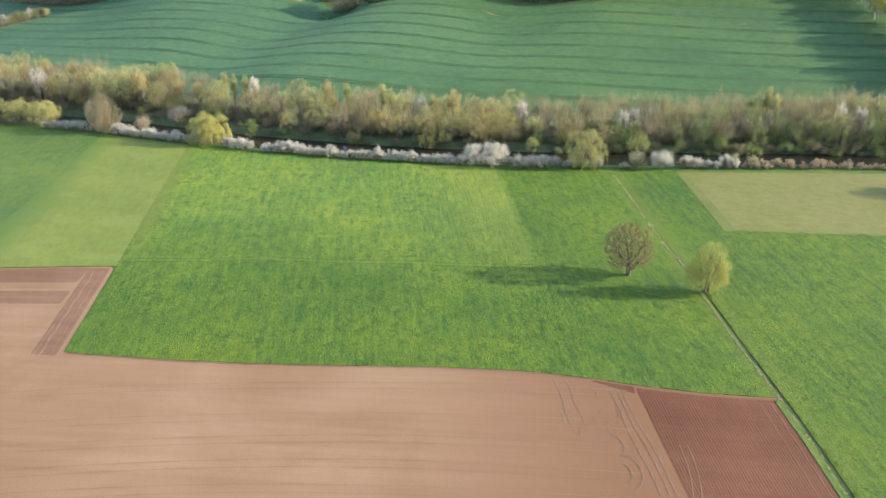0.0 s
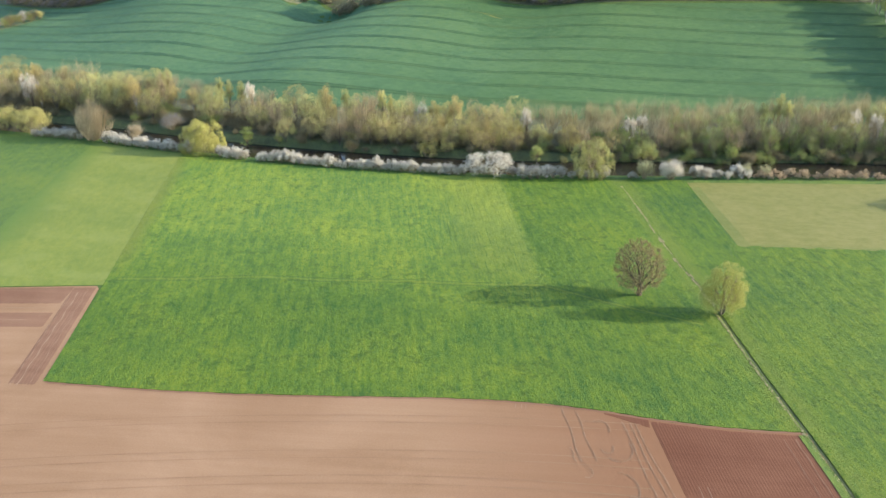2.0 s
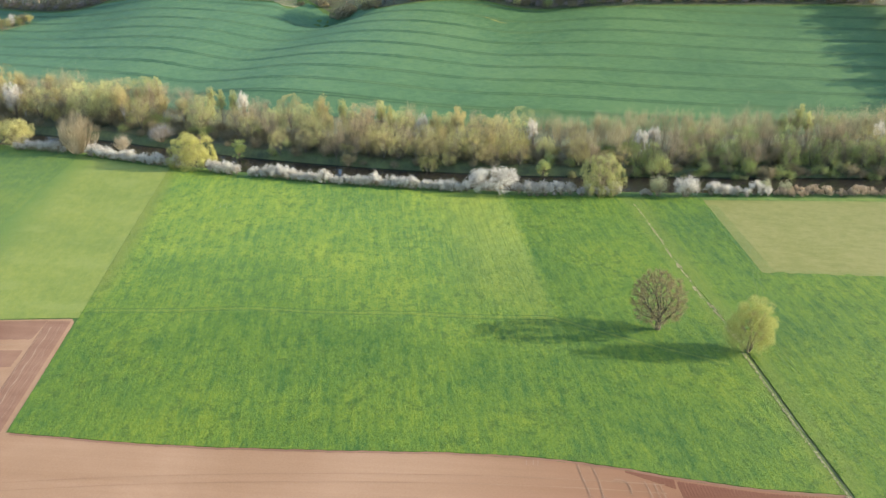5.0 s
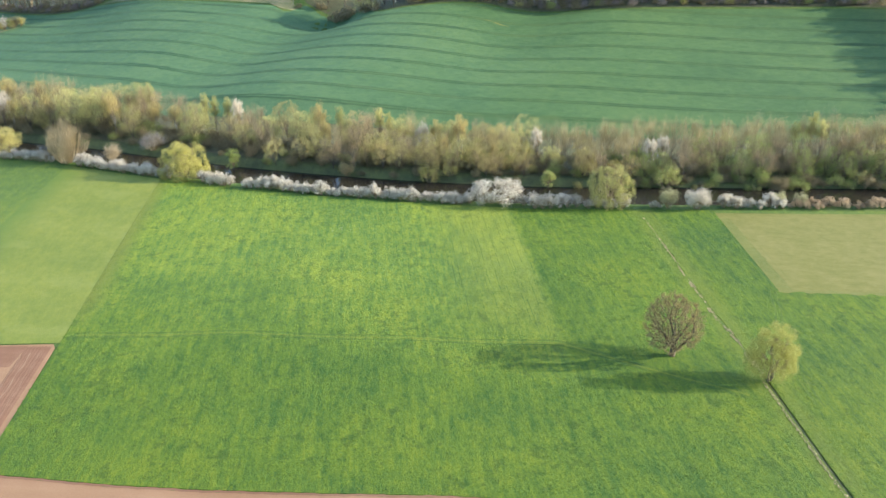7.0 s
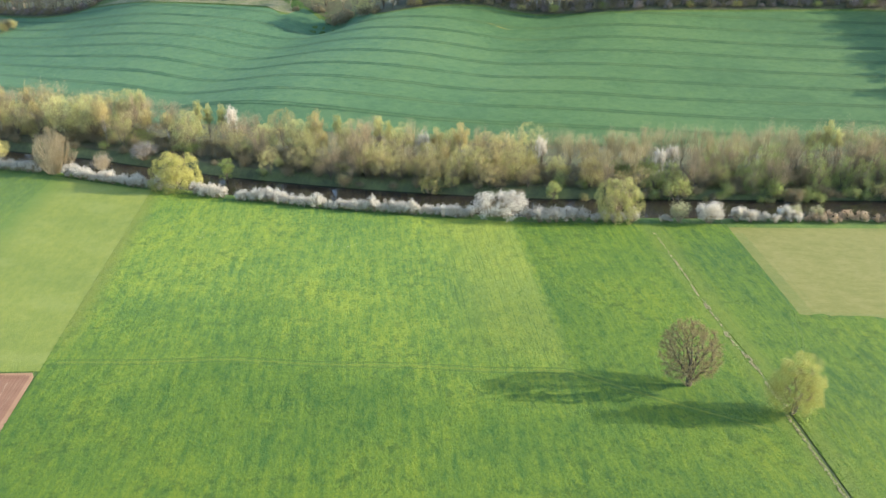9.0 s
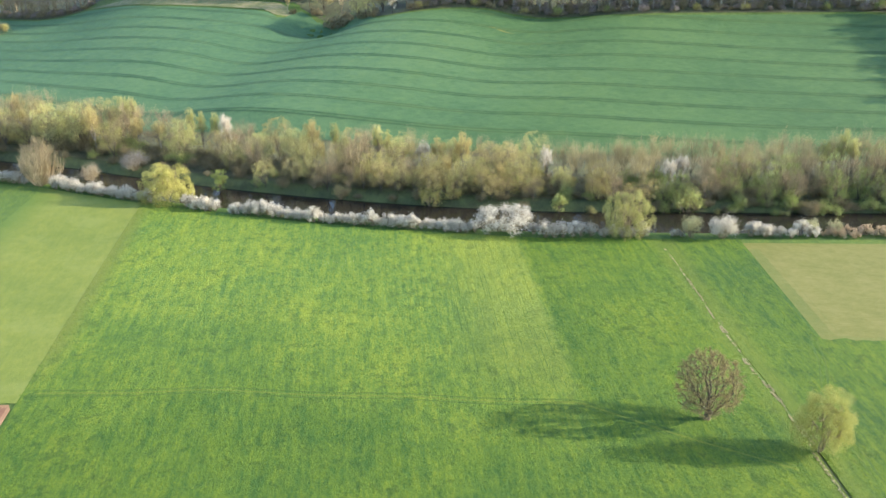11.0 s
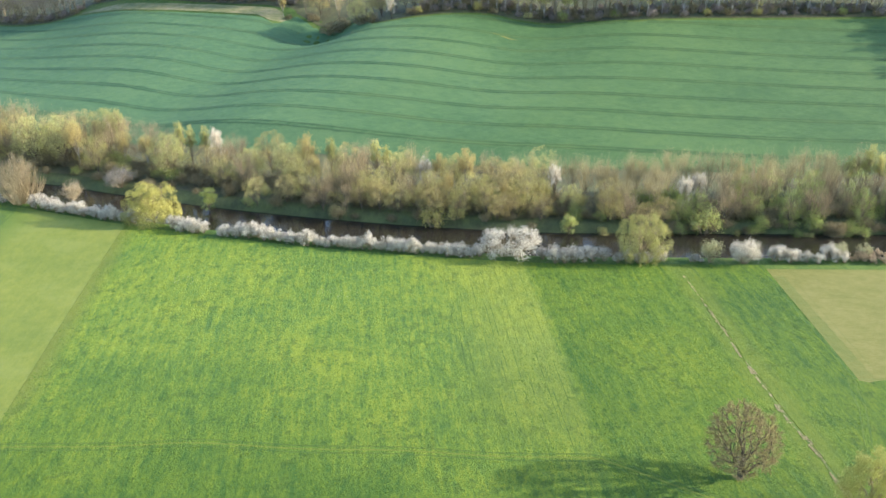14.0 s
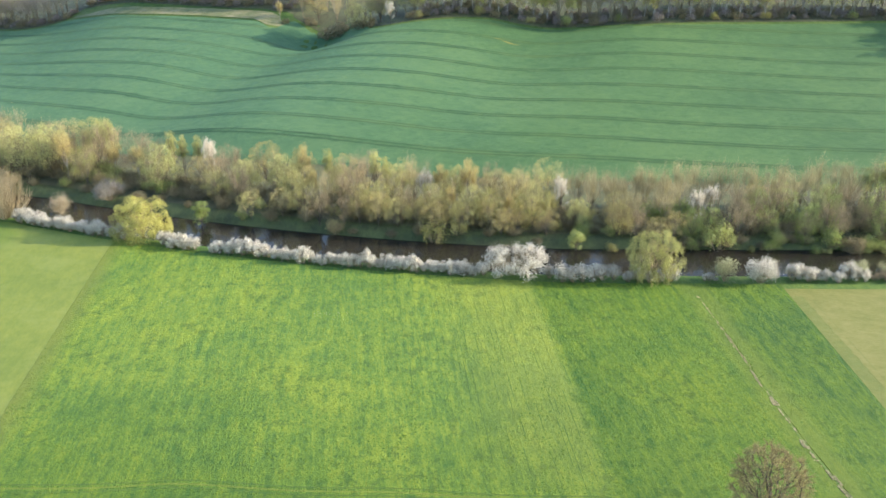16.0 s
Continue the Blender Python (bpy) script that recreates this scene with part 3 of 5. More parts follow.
def grown_tree(name, label, category, seed, tall, wide, foot, n, stride, kill, trunk_r, bark, limb, twig, twigs, twig_len, bud, buds, bud_size, lean=(0.0, 0.0), low=0.12, stems=1, least=0.02, outer=0.0):
    """A tree with a trunk, each great limb, fine twigs and buds, grown branch by branch."""
    rng = np.random.default_rng(seed)
    pts, parents = colonise(rng, tall - twig_len * 0.6, wide - twig_len * 1.2, foot, n, stride, kill, lean, low, stems)
    kids = collections.defaultdict(list)
    for i, p in enumerate(parents):
        if p >= 0:
            kids[p].append(i)
    r = np.zeros(len(pts))
    for i in range(len(pts) - 1, -1, -1):
        r[i] = sum(r[c] ** 1.9 for c in kids[i]) ** (1 / 1.9) if kids[i] else 0.02
    r = np.maximum(r * trunk_r / r[1], 0.0)
    r[0] = trunk_r * 1.7
    ways = np.zeros_like(pts)
    ways[1:] = pts[1:] - pts[parents[1:]]
    ways[0] = (0, 0, 1)
    ways /= np.linalg.norm(ways, axis=1, keepdims=True)
    # runs that follow the thickest child
    runs, where, todo = [], {}, [(0, None, 0)]
    while todo:
        i, parent, level = todo.pop()
        run, me = [], len(runs)
        if parent is not None:
            p = runs[parent[0]][2][parent[1]]
            run.append((p[0], r[i], ways[i]))
        runs.append((level, parent, run))
        while True:
            run.append((pts[i], r[i], ways[i]))
            order = sorted(kids[i], key=lambda c: -r[c])
            for c in order[1:]:
                todo.append((c, (me, len(run) - 1), level + 1))
            if not order:
                break
            if level == 0 and pts[i][2] > foot:
                todo.append((order[0], (me, len(run) - 1), 1))
                break
            i = order[0]
    root = new(name)
    tagged(root, label, category)
    same = lambda q: q
    owner = {}
    for k, (lv, parent, run) in enumerate(runs):
        if lv:
            owner[k] = k if lv == 1 or parent[0] not in owner else owner[parent[0]]
    part("trunk", limbs_mesh("trunk", runs, [k for k in range(len(runs)) if k not in owner], same, 8, 0.03), bark, root)
    for first in sorted(set(owner.values())):
        part("limb", limbs_mesh("limb", runs, [k for k in sorted(owner) if owner[k] == first], same, 5, least), limb, root)
    thin = np.nonzero((r <= np.percentile(r, 72)) & (pts[:, 2] > foot * 0.9))[0]
    hub = np.array((lean[0], lean[1], tall * 0.5))
    thin = thin[np.linalg.norm((pts[thin] - hub) / (wide / 2, wide / 2, tall / 2), axis=1) > outer]
    base = np.repeat(pts[thin], twigs, 0)
    out = base - hub
    out /= np.linalg.norm(out, axis=1, keepdims=True)
    d = np.repeat(ways[thin], twigs, 0) * 0.5 + out * 0.6 + rng.normal(size=base.shape) * 0.55
    d /= np.linalg.norm(d, axis=1, keepdims=True)
    length = twig_len * rng.uniform(0.45, 1.15, (len(base), 1))
    tip = base + d * length
    tip[:, 2] = np.maximum(tip[:, 2], 0.4)
    v, f = tapered(list(zip(base, tip, np.full(len(base), 0.02), np.full(len(base), 0.009))), 3)
    tagged(part("twigwork", quick_mesh("twigwork", v, f), twig, root), kind="stuff")
    if buds:
        c = np.repeat(base, buds, 0) + np.repeat(tip - base, buds, 0) * rng.uniform(0.3, 1.05, (len(base) * buds, 1)) + rng.normal(size=(len(base) * buds, 3)) * 0.06
        v, f = blades(rng, c, bud_size)
        part("crown", quick_mesh("crown", v, f), bud, root)
    return root, pts, r


def billows(rng, tall, wide, base, n, lobe, per, size, hang=0.0, loose=0.7, core=0.55, deep=1.0, lean=(0.0, 0.0), skirt=0.25, rise=0.85, taper=0.0):
    """Leaves in rounded billows over a domed crown: verts and faces."""
    i = np.arange(n) + 0.5
    z = 1 - (1 + skirt) * i / n
    az = i * 2.39996 + rng.normal(size=n) * 0.25
    rr = np.sqrt(np.maximum(1 - z * z, 0))
    d = np.stack([rr * np.cos(az), rr * np.sin(az), z], 1)
    half = np.array((wide / 2 - lobe * 0.75, (wide / 2 - lobe * 0.75) * deep, tall - base - lobe * 0.7))
    hub = np.array((0.0, 0.0, base))
    reach = rng.uniform(0.74, 1.04, (n, 1))
    mid = hub + d * half * reach
    mid[:, 0] += lean[0] * (mid[:, 2] - base) / tall
    mid[:, 1] += lean[1] * (mid[:, 2] - base) / tall
    mid[:, :2] *= 1 - taper * np.clip(1 - mid[:, 2:3] / (0.35 * tall), 0, 1)
    inner = hub + d[:: 3] * half * rng.uniform(0.35, 0.7, (len(d[::3]), 1))
    mid, d = np.concatenate([mid, inner]), np.concatenate([d, d[::3]])
    m = len(mid) * per
    q = rng.normal(size=(m, 3)) + np.repeat(d, per, 0) * 0.6 + (0, 0, 0.25)
    q /= np.linalg.norm(q, axis=1, keepdims=True)
    rad = np.repeat(lobe * rng.uniform(0.6, 1.4, len(mid)), per)[:, None]
    c = np.repeat(mid, per, 0) + q * rad * (1, 1, rise) * rng.uniform(core, 1.06, (m, 1))
    if hang:
        side = 1 - np.clip(np.repeat(d[:, 2], per), 0, 1)
        c[:, 2] -= rng.exponential(hang, m) * (0.35 + side)
    ok = c[:, 2] > 0.25
    return blades(rng, c[ok], size, q[ok], loose)


def billow_tree(name, label, category, seed, tall, wide, base, n, lobe, per, size, leaf, group="", hero=False, limbs=7, kids=(0, 5, 4, 3), bark=None, twig=None, trunk_r=0.2, clear=0.1, stems=1, puff=0.6, **shape):
    """A tree whose crown is a dome of leafy billows."""
    root = tree(name, label, category, seed, tall * 0.93, wide * 0.9, clear, limbs, 3, kids, 0.55, 0.04, bark or BARK, twig or TWIG, None, trunk_r=trunk_r, stems=stems, group=group, hero=hero, flare=1.25, domed=True, puff=puff)
    v, f = billows(np.random.default_rng(seed + 500), tall, wide, base, n, lobe, per, size, **shape)
    part("crown", quick_mesh("crown", v, f), leaf, root)
    return root


def wand_willow(name, label, category, seed, tall, wide):
    """A pollard-like willow: many stems that fan up from the ground, each with a spray of thin wands."""
    rng = np.random.default_rng(seed)
    root = new(name)
    tagged(root, label, category)
    for s in range(11):
        az = s * 2.39996
        out = np.sqrt((s + 0.4) / 11)
        lean = np.array((np.cos(az), np.sin(az), 0)) * out
        rows = []
        for w in range(15):
            q = lean + np.r_[rng.normal(size=2) * 0.16, 0]
            far = min(np.hypot(q[0], q[1]), 1.15)
            top = tall * (1 - 0.34 * far ** 2) * rng.uniform(0.72, 1.03)
            at = lambda h: np.r_[q[:2] * wide * (0.2 + 0.32 * np.sin(min(h * 1.25, 1.0) * 1.5708)), h * top] + np.r_[rng.normal(size=2) * 0.12, 0]
            pts = [at(h) for h in (0.0, 0.2, 0.45, 0.7, 1.0)]
            pts[0][2] = -0.2
            for j in range(4):
                rows.append((pts[j], pts[j + 1], 0.075 - 0.016 * j, 0.06 - 0.016 * j + 0.008))
            for _ in range(16):
                j = rng.integers(1, 4)
                a = pts[j] + (pts[j + 1] - pts[j]) * rng.uniform()
                d = np.array((q[0] * 0.25, q[1] * 0.25, 1.0)) + rng.normal(size=3) * (0.3, 0.3, 0.1)
                rows.append((a, a + d / np.linalg.norm(d) * tall * rng.uniform(0.08, 0.2), 0.028, 0.012))
        v, f = tapered(rows, 3)
        part("stem", quick_mesh("stem", v, f), OSIER, root)
    return root


def bush(name, label, category, seed, tall=2.6, wide=3.4, lobes=10, flowers=70, size=0.13, leaf=None, twig=None, stems=14, group="", lobe=0.26, ragged=0.0):
    """A shrub of many stems, its flowers or leaves in rounded lobes."""
    rng = np.random.default_rng(seed)
    root = new(name)
    tagged(root, label, category, group)
    rows, pts, ways = [], [], []
    for i in range(lobes):
        az, r = rng.uniform(0, 2 * np.pi), np.sqrt(rng.uniform(0, 1)) * wide * 0.36
        top = np.array((np.cos(az) * r, np.sin(az) * r, tall * (1 - lobe * 0.9) * rng.uniform(0.45, 1.0) * (1 - 0.35 * (r / (wide * 0.36)) ** 2)))
        rad = np.array((1, 1, 0.95)) * tall * lobe * rng.uniform(0.75, 1.2)
        d = rng.normal(size=(flowers, 3))
        d /= np.linalg.norm(d, axis=1, keepdims=True)
        pts.append(top + d * rad * rng.uniform(0.6, 1.06, (flowers, 1)))
        ways.append(d)
        foot = np.array((*(top[:2] * 0.25), 0.0))
        mid = (foot + top) / 2 + rng.normal(size=3) * 0.1
        rows += [(foot, mid, 0.05, 0.035), (mid, top, 0.035, 0.02)]
        for _ in range(stems // 3):
            rows.append((mid, top + rng.normal(size=3) * rad * 0.8, 0.025, 0.01))
    c, d = np.concatenate(pts), np.concatenate(ways)
    if ragged:
        c = c + rng.normal(size=c.shape) * ragged * (1, 1, 1.4)
        d = d + rng.normal(size=d.shape) * 1.5
    c, d = c[c[:, 2] > 0.12], d[c[:, 2] > 0.12]
    v, f = tapered(rows, 3)
    tagged(part("twigwork", quick_mesh("twigwork", v, f), twig or TWIG, root), kind="stuff")
    v, f = blades(rng, c, size, d)
    part("blossom" if leaf in (WHITE, GREYBLOOM, GREYSLOE, PINK) else "foliage", quick_mesh("foliage", v, f), leaf, root)
    return root


# ---- ground, river, fields ----
def spread_out(a, b, d, far):
    core = list(np.arange(a, b + 1e-6, d))
    g, lo, hi = d, [], []
    while a > -far:
        g *= 1.35
        a -= g
        lo.append(a)
    g = d
    while b < far:
        g *= 1.35
        b += g
        hi.append(b)
    return lo[::-1] + core + hi


gx = np.array(sorted(set(np.round(spread_out(-300, 230, 4.5, 3500) + list(np.arange(28, 56, 0.22)), 3))))
gy = np.array(sorted(set(np.round(spread_out(60, 480, 4, 3500) + list(np.arange(226, 286, 1.0)), 3))))
GX, GY = np.meshgrid(gx, gy)
sheet("ground", GX, GY, height(GX, GY) - 0.02, GROUND, "rough green valley ground with a river channel", "ground")

wx = np.linspace(-330, 260, 240)
WX = np.stack([wx, wx, wx], 0)
WY = np.stack([river_far(wx) - 16, river_far(wx) - 7, river_far(wx) + 4], 0)
sheet("water", WX, WY, np.full_like(WX, -1.5), WATER, "dark slow river water reflecting the trees", "river")

brown_edge = line((-78.5, 118.7), (-58.4, 117.9), (-44.9, 118.0), (-27.7, 118.8), (-9.7, 119.9), (2.2, 120.0), (10.1, 119.4), (17.8, 118.3), (23.8, 117.1), (35.3, 115.6), (48, 115.3))
notch_top = lambda x: 155.3 + 0.124 * (x + 86.1)
meadow_top = lambda x: hedge_line(x) - 0.6
const = lambda c: (lambda q: np.zeros_like(np.asarray(q, float)) + c)

# pasture between the ploughed land and the hedge, in two lengths
field("pasture", line((0, -78.6), (1, -86.0)), lambda t: ditch_x(116 + 41 * t) - 0.24, brown_edge, const(157.5), 0.10, PASTURE,
      "lush green pasture with uneven grass clumps", nx=90, ny=40, drop="lrb")
field("pasture", line((0, -86.0), (1, -103.9)), lambda t: ditch_x(157.3 + 70 * t) - 0.24, const(157.5), meadow_top, 0.10, PASTURE,
      "lush green pasture with a paler mown band", nx=90, ny=60, drop="rt")
field("mown_strip", line((0, -119.0), (0.25, -125.0), (1, -137)), line((0, -84.6), (1, -102.6)), notch_top, meadow_top, 0.06, STRIP,
      "pale yellowish-green mown meadow strip", nx=30, ny=50, drop="")
field("meadow", const(-420), line((0, -118.0), (0.25, -124.0), (1, -136)), notch_top, meadow_top, 0.03, LUSH, "even green meadow beside the mown strip", nx=50, ny=50, drop="bt")
field("meadow", lambda t: ditch_x(20 + 168 * t) + 0.24, const(420), const(20), const(188.6), 0.09, RIGHT, "green meadow sloping to a narrow ditch", nx=80, ny=60, drop="lb")
field("meadow", lambda t: ditch_x(188.7 + 42 * t) + 0.24, lambda t: 53.0 - 4.6 * t, const(188.6), meadow_top, 0.09, RIGHT, "green meadow wedge beside the ditch", nx=20, ny=30, drop="lt")
field("seeded_field", lambda t: 52.0 - 4.6 * t, const(420), const(187.8), lambda x: meadow_top(x) - 1.8, 0.06, SEEDED, "sandy field with thin sprouting green", nx=60, ny=30, drop="")
field("headland", lambda t: np.zeros_like(t) + 48.6, const(420), lambda x: meadow_top(x) - 2.2, meadow_top, 0.09, LUSH, "narrow grass headland under the hedge", "grass", nx=60, ny=6, rim=0.1, drop="t")

# ploughed land
field("ploughed_field", const(-420), lambda t: ditch_x(-76 + 194 * t) - 0.5, const(-80), lambda x: np.where(x < -78.4, np.where(x < -86, notch_top(x) - 0.4, 118.7 + (np.clip(x, -86, -78.4) + 78.4) * -4.8), brown_edge(x) - 0.5),
      0.05, SOIL, "light brown harrowed soil with wheel tracks", nx=470, ny=60, rim=0.1)


def furrowed(name, x0, x1, y0, y1, lift, pitch, deep, material, label, lean=0.0):
    """A strip of ploughed soil with real furrows along its length."""
    n = int((x1(0.5) - x0(0.5)) / pitch) * 4
    S, T = np.meshgrid(np.linspace(0, 1, n + 1), np.linspace(0, 1, 24))
    X = x0(T) + (x1(T) - x0(T)) * S
    Y = y0(X) + (y1(X) - y0(X)) * T
    rng = np.random.default_rng(7)
    depth = rng.uniform(0.6, 1.2, n + 1)[None]
    Z = lift + deep * depth * np.cos(np.arange(n + 1) * np.pi / 2)[None] + rng.normal(size=X.shape) * 0.005
    Z[0], Z[-1], Z[:, 0], Z[:, -1] = 0.045, 0.045, 0.045, 0.045
    return sheet(name, X, Y, Z + height(X, Y), material, label, "field")


furrowed("furrows", lambda t: 28.0 - 4.4 * t, lambda t: 49.8 - 3.0 * t, const(88), lambda x: brown_edge(x) - 0.7, 0.075, 0.45, 0.014, MOIST, "dark reddish moist ploughed soil with furrows")
furrowed("furrows", lambda t: 33.0 - 5.0 * t, lambda t: 54.6 - 4.8 * t, const(58), const(87.9), 0.075, 0.45, 0.014, MOIST, "dark reddish moist ploughed soil with furrows")
furrowed("furrows", lambda t: -84.2 - 7.0 * t, lambda t: -79.3 - 7.2 * t, const(117.2), lambda x: notch_top(x) - 0.8, 0.07, 0.6, 0.012, TURNED, "reddish soil headland turned along the pasture")
furrowed("furrows", const(-190), lambda t: -90.2 - 0.7 * t, lambda x: 146.3 + 0.085 * (x + 91), lambda x: notch_top(x) - 0.8, 0.066, 2.5, 0.006, TURNED, "reddish soil headland below the mown strip")
furrowed("furrows", const(-190), lambda t: -88.6 - 1.0 * t, lambda x: 136.8 + 0.085 * (x + 89), lambda x: 142.6 + 0.085 * (x + 90), 0.066, 2.5, 0.006, TURNED, "reddish band of turned soil")


furrowed("furrows", const(16.6), lambda t: 23.5 + 0 * t, lambda x: brown_edge(x) - 0.9 - 0.26 * (x - 16.4), lambda x: brown_edge(x) - 0.65, 0.068, 0.5, 0.008, MOIST, "reddish soil narrowing along the pasture's edge")


def ribbon(name, xs, ys, width, lift, material, label, category="track"):
    """A narrow strip that follows the ground."""
    xs, ys = np.asarray(xs, float), np.asarray(ys, float)
    dx, dy = np.gradient(xs), np.gradient(ys)
    l = np.hypot(dx, dy)
    nx_, ny_ = -dy / l * width / 2, dx / l * width / 2
    X, Y = np.stack([xs - nx_, xs + nx_]), np.stack([ys - ny_, ys + ny_])
    return sheet(name, X, Y, height(X, Y) + lift, material, label, category)


# wheel tracks of the drill, in pairs, curving with the field
for i, y0 in enumerate((114.3, 105.2, 99.2, 93.2, 87.6, 82.0)):
    for off in (-0.9, 0.9):
        xs = np.linspace(-115, 22, 60)
        ys = y0 + off - 0.0012 * (xs - 10) ** 2 + 0.2 * np.sin(xs * 0.06 + i)
        ribbon("wheel_track", xs, ys, 0.1 + 0.16 * np.sin(xs * 0.23 + i + off) ** 2, 0.075, RUT, "shallow dark wheel track in harrowed soil")
# pale wheel marks on the turned headland
ts = np.linspace(0, 1, 40)
for xa, ya, xb, yb, w in ((-82.4, 117.0, -89.0, 151.4, 0.34), (-83.5, 117.0, -90.2, 150.0, 0.16), (-80.6, 118.0, -87.6, 153.0, 0.12), (-93.5, 139.2, -150.0, 134.4, 0.22), (-92.5, 144.3, -150.0, 139.5, 0.3)):
    ribbon("wheel_track", xa + (xb - xa) * ts + 0.12 * np.sin(ts * 31 + xa), ya + (yb - ya) * ts, w * (0.3 + 0.5 * np.sin(ts * 23 + ya) ** 2), 0.1, PALESOIL, "pale wheel mark on the turned headland")
# turning marks on the headland
for (xa, ya), (xb, yb) in (((10.1, 118.6), (12.4, 105.1)), ((12.0, 118.6), (14.6, 105.3)), ((11.0, 108.5), (11.6, 105.0)), ((19.2, 115.8), (24.2, 89.2)), ((20.4, 115.4), (25.7, 88.9)), ((21.3, 115.2), (26.8, 88.9))):
    ts = np.linspace(0, 1, 24)
    ribbon("wheel_track", xa + (xb - xa) * ts + 0.15 * np.sin(ts * 9 + xa), ya + (yb - ya) * ts, 0.03 + 0.08 * np.sin(ts * 17 + xa) ** 2, 0.085, PALESOIL, "pale wheel mark across the headland soil")
    ribbon("wheel_track", xa + (xb - xa) * ts + 0.15 * np.sin(ts * 9 + xa) - 0.15, ya + (yb - ya) * ts, 0.09, 0.08, RUT, "dark wheel mark across the headland soil")
for cx, cy, r, a0, a1 in ((15.6, 113.6, 1.6, -0.4, 2.2), (18.0, 108.6, 2.2, -2.4, 0.6), (16.4, 108.8, 1.0, -2.8, 0.4), (17.6, 99.5, 2.6, -0.9, 1.6), (19.0, 93.6, 3.2, -1.2, 1.7), (18.8, 93.4, 1.9, -1.4, 1.6), (13.0, 102.8, 0.9, -2.0, 1.0)):
    ts = np.linspace(a0, a1, 24)
    ribbon("wheel_track", cx + r * np.cos(ts), cy + 1.4 * r * np.sin(ts), 0.09, 0.085, PALESOIL, "curved pale turning mark in the soil")
    ribbon("wheel_track", cx + (r - 0.18) * np.cos(ts), cy + 1.4 * (r - 0.18) * np.sin(ts), 0.08, 0.08, RUT, "curved dark turning mark in the soil")
for x0 in (28.7, 29.9):
    ys = np.linspace(89, 101, 14)
    ribbon("wheel_track", x0 + 0.25 - 0.012 * (ys - 95) ** 2, ys, 0.16, 0.1, TURNED, "wheel mark in the moist ploughed soil")
for x0, w in ((46.6, 0.22), (45.2, 0.18), (43.4, 0.12), (47.5, 0.1)):
    ys = np.linspace(60, 113.4, 40)
    ribbon("wheel_track", x0 + (114 - ys) * 0.112 + 0.08 * np.sin(ys), ys, w * (0.6 + 0.6 * np.sin(ys * 0.7 + x0) ** 2), 0.1, TURNED, "long pale wheel mark in the moist ploughed soil")
for x0 in (2.4, 3.4, 4.1):
    ys = np.linspace(117.9, 119.1, 5)
    ribbon("wheel_track", x0 + 0 * ys, ys, 0.1, 0.085, PALESOIL, "short pale wheel mark at the soil's edge")

xs = np.linspace(-78, 47.5, 120)
ribbon("field_edge", xs, brown_edge(xs) - 0.35 + 0.08 * np.sin(xs * 1.9) + 0.06 * np.sin(xs * 5.3), 0.45, 0.085, TURNED, "dark crumbling soil edge below the pasture")
# a faint path across the pasture, past the oak
BEDGRASS = grass_material("damp_grass", (0.05, 0.075, 0.03), (0.085, 0.115, 0.04), (0.15, 0.16, 0.07), 9, 0.2, 0.3)[0]
SPROUT = grass_material("sprouting_track", (0.16, 0.193, 0.048), (0.192, 0.21, 0.055), (0.225, 0.228, 0.066), 84, 0.3)[0]
STRAWY = grass_material("bleached_grass", (0.13, 0.17, 0.06), (0.2, 0.22, 0.09), (0.28, 0.27, 0.14), 9, 0.2)[0]
WORN = grass_material("worn_grass", (0.12, 0.18, 0.03), (0.155, 0.215, 0.032), (0.19, 0.24, 0.034), 10.8, 0.4)[0]
DENT = grass_material("pressed_grass", (0.05, 0.12, 0.026), (0.09, 0.165, 0.026), (0.14, 0.2, 0.026), 10.8, 0.4)[0]
REEDY = grass_material("flattened_reed", (0.12, 0.125, 0.05), (0.23, 0.21, 0.11), (0.36, 0.33, 0.2), 9, 0.1, 0.9)[0]
for off, mat in ((-0.8, DENT), (0.0, WORN), (0.8, DENT)):
    xs = np.linspace(-84, 38, 70)
    ribbon("field_path", xs, np.interp(xs, (-84, -56, 7, 19, 25.4, 38), (158.0, 161.6, 163.0, 157.4, 154.4, 148.5)) + off + 0.25 * np.sin(xs * 0.21), 0.4, 0.12, mat, "faint worn path through the pasture")
for off in (2.6, 4.2):
    ys = np.linspace(189.5, 228, 24)
    ribbon("wheel_track", 53.0 - (ys - 188.6) * 0.11 + off, ys, 0.12, 0.068, SPROUT, "thin green wheel track along the seeded field's edge")
ys = np.linspace(189.2, 228.5, 40)
wob = 0.25 * np.sin(ys * 1.7) + 0.15 * np.sin(ys * 4.1)
ribbon("field_verge", 54.4 - (ys - 188.6) * 0.115, ys, 3.2 + wob, 0.064, SPROUT, "greener sprouting strip along the seeded field", "grass")
ribbon("field_edge", 52.55 - (ys - 188.6) * 0.115 + 0.2 * wob, ys, 0.45 + 0.4 * wob, 0.1, DENT, "dark grass edge beside the seeded field", "grass")
xs = np.linspace(53, 190, 90)
ribbon("field_edge", xs, 188.4 + 0.25 * np.sin(xs * 0.9) + 0.2 * np.sin(xs * 2.3), 1.0 + 0.5 * np.sin(xs * 1.3), 0.095, SPROUT, "ragged sprouting edge of the seeded field", "grass")
meadow_track = line((146, 48.2), (160, 47.0), (170, 47.6), (174.2, 48.8), (179.5, 50.1), (185.7, 50.7), (189, 51.6))
for dx in (0.0, 1.1):
    ys = np.linspace(147, 189, 40)
    ribbon("field_path", meadow_track(ys) + dx, ys, 0.3 + 0.12 * np.sin(ys * 0.8), 0.105, DENT, "wheel marks pressed into the meadow")

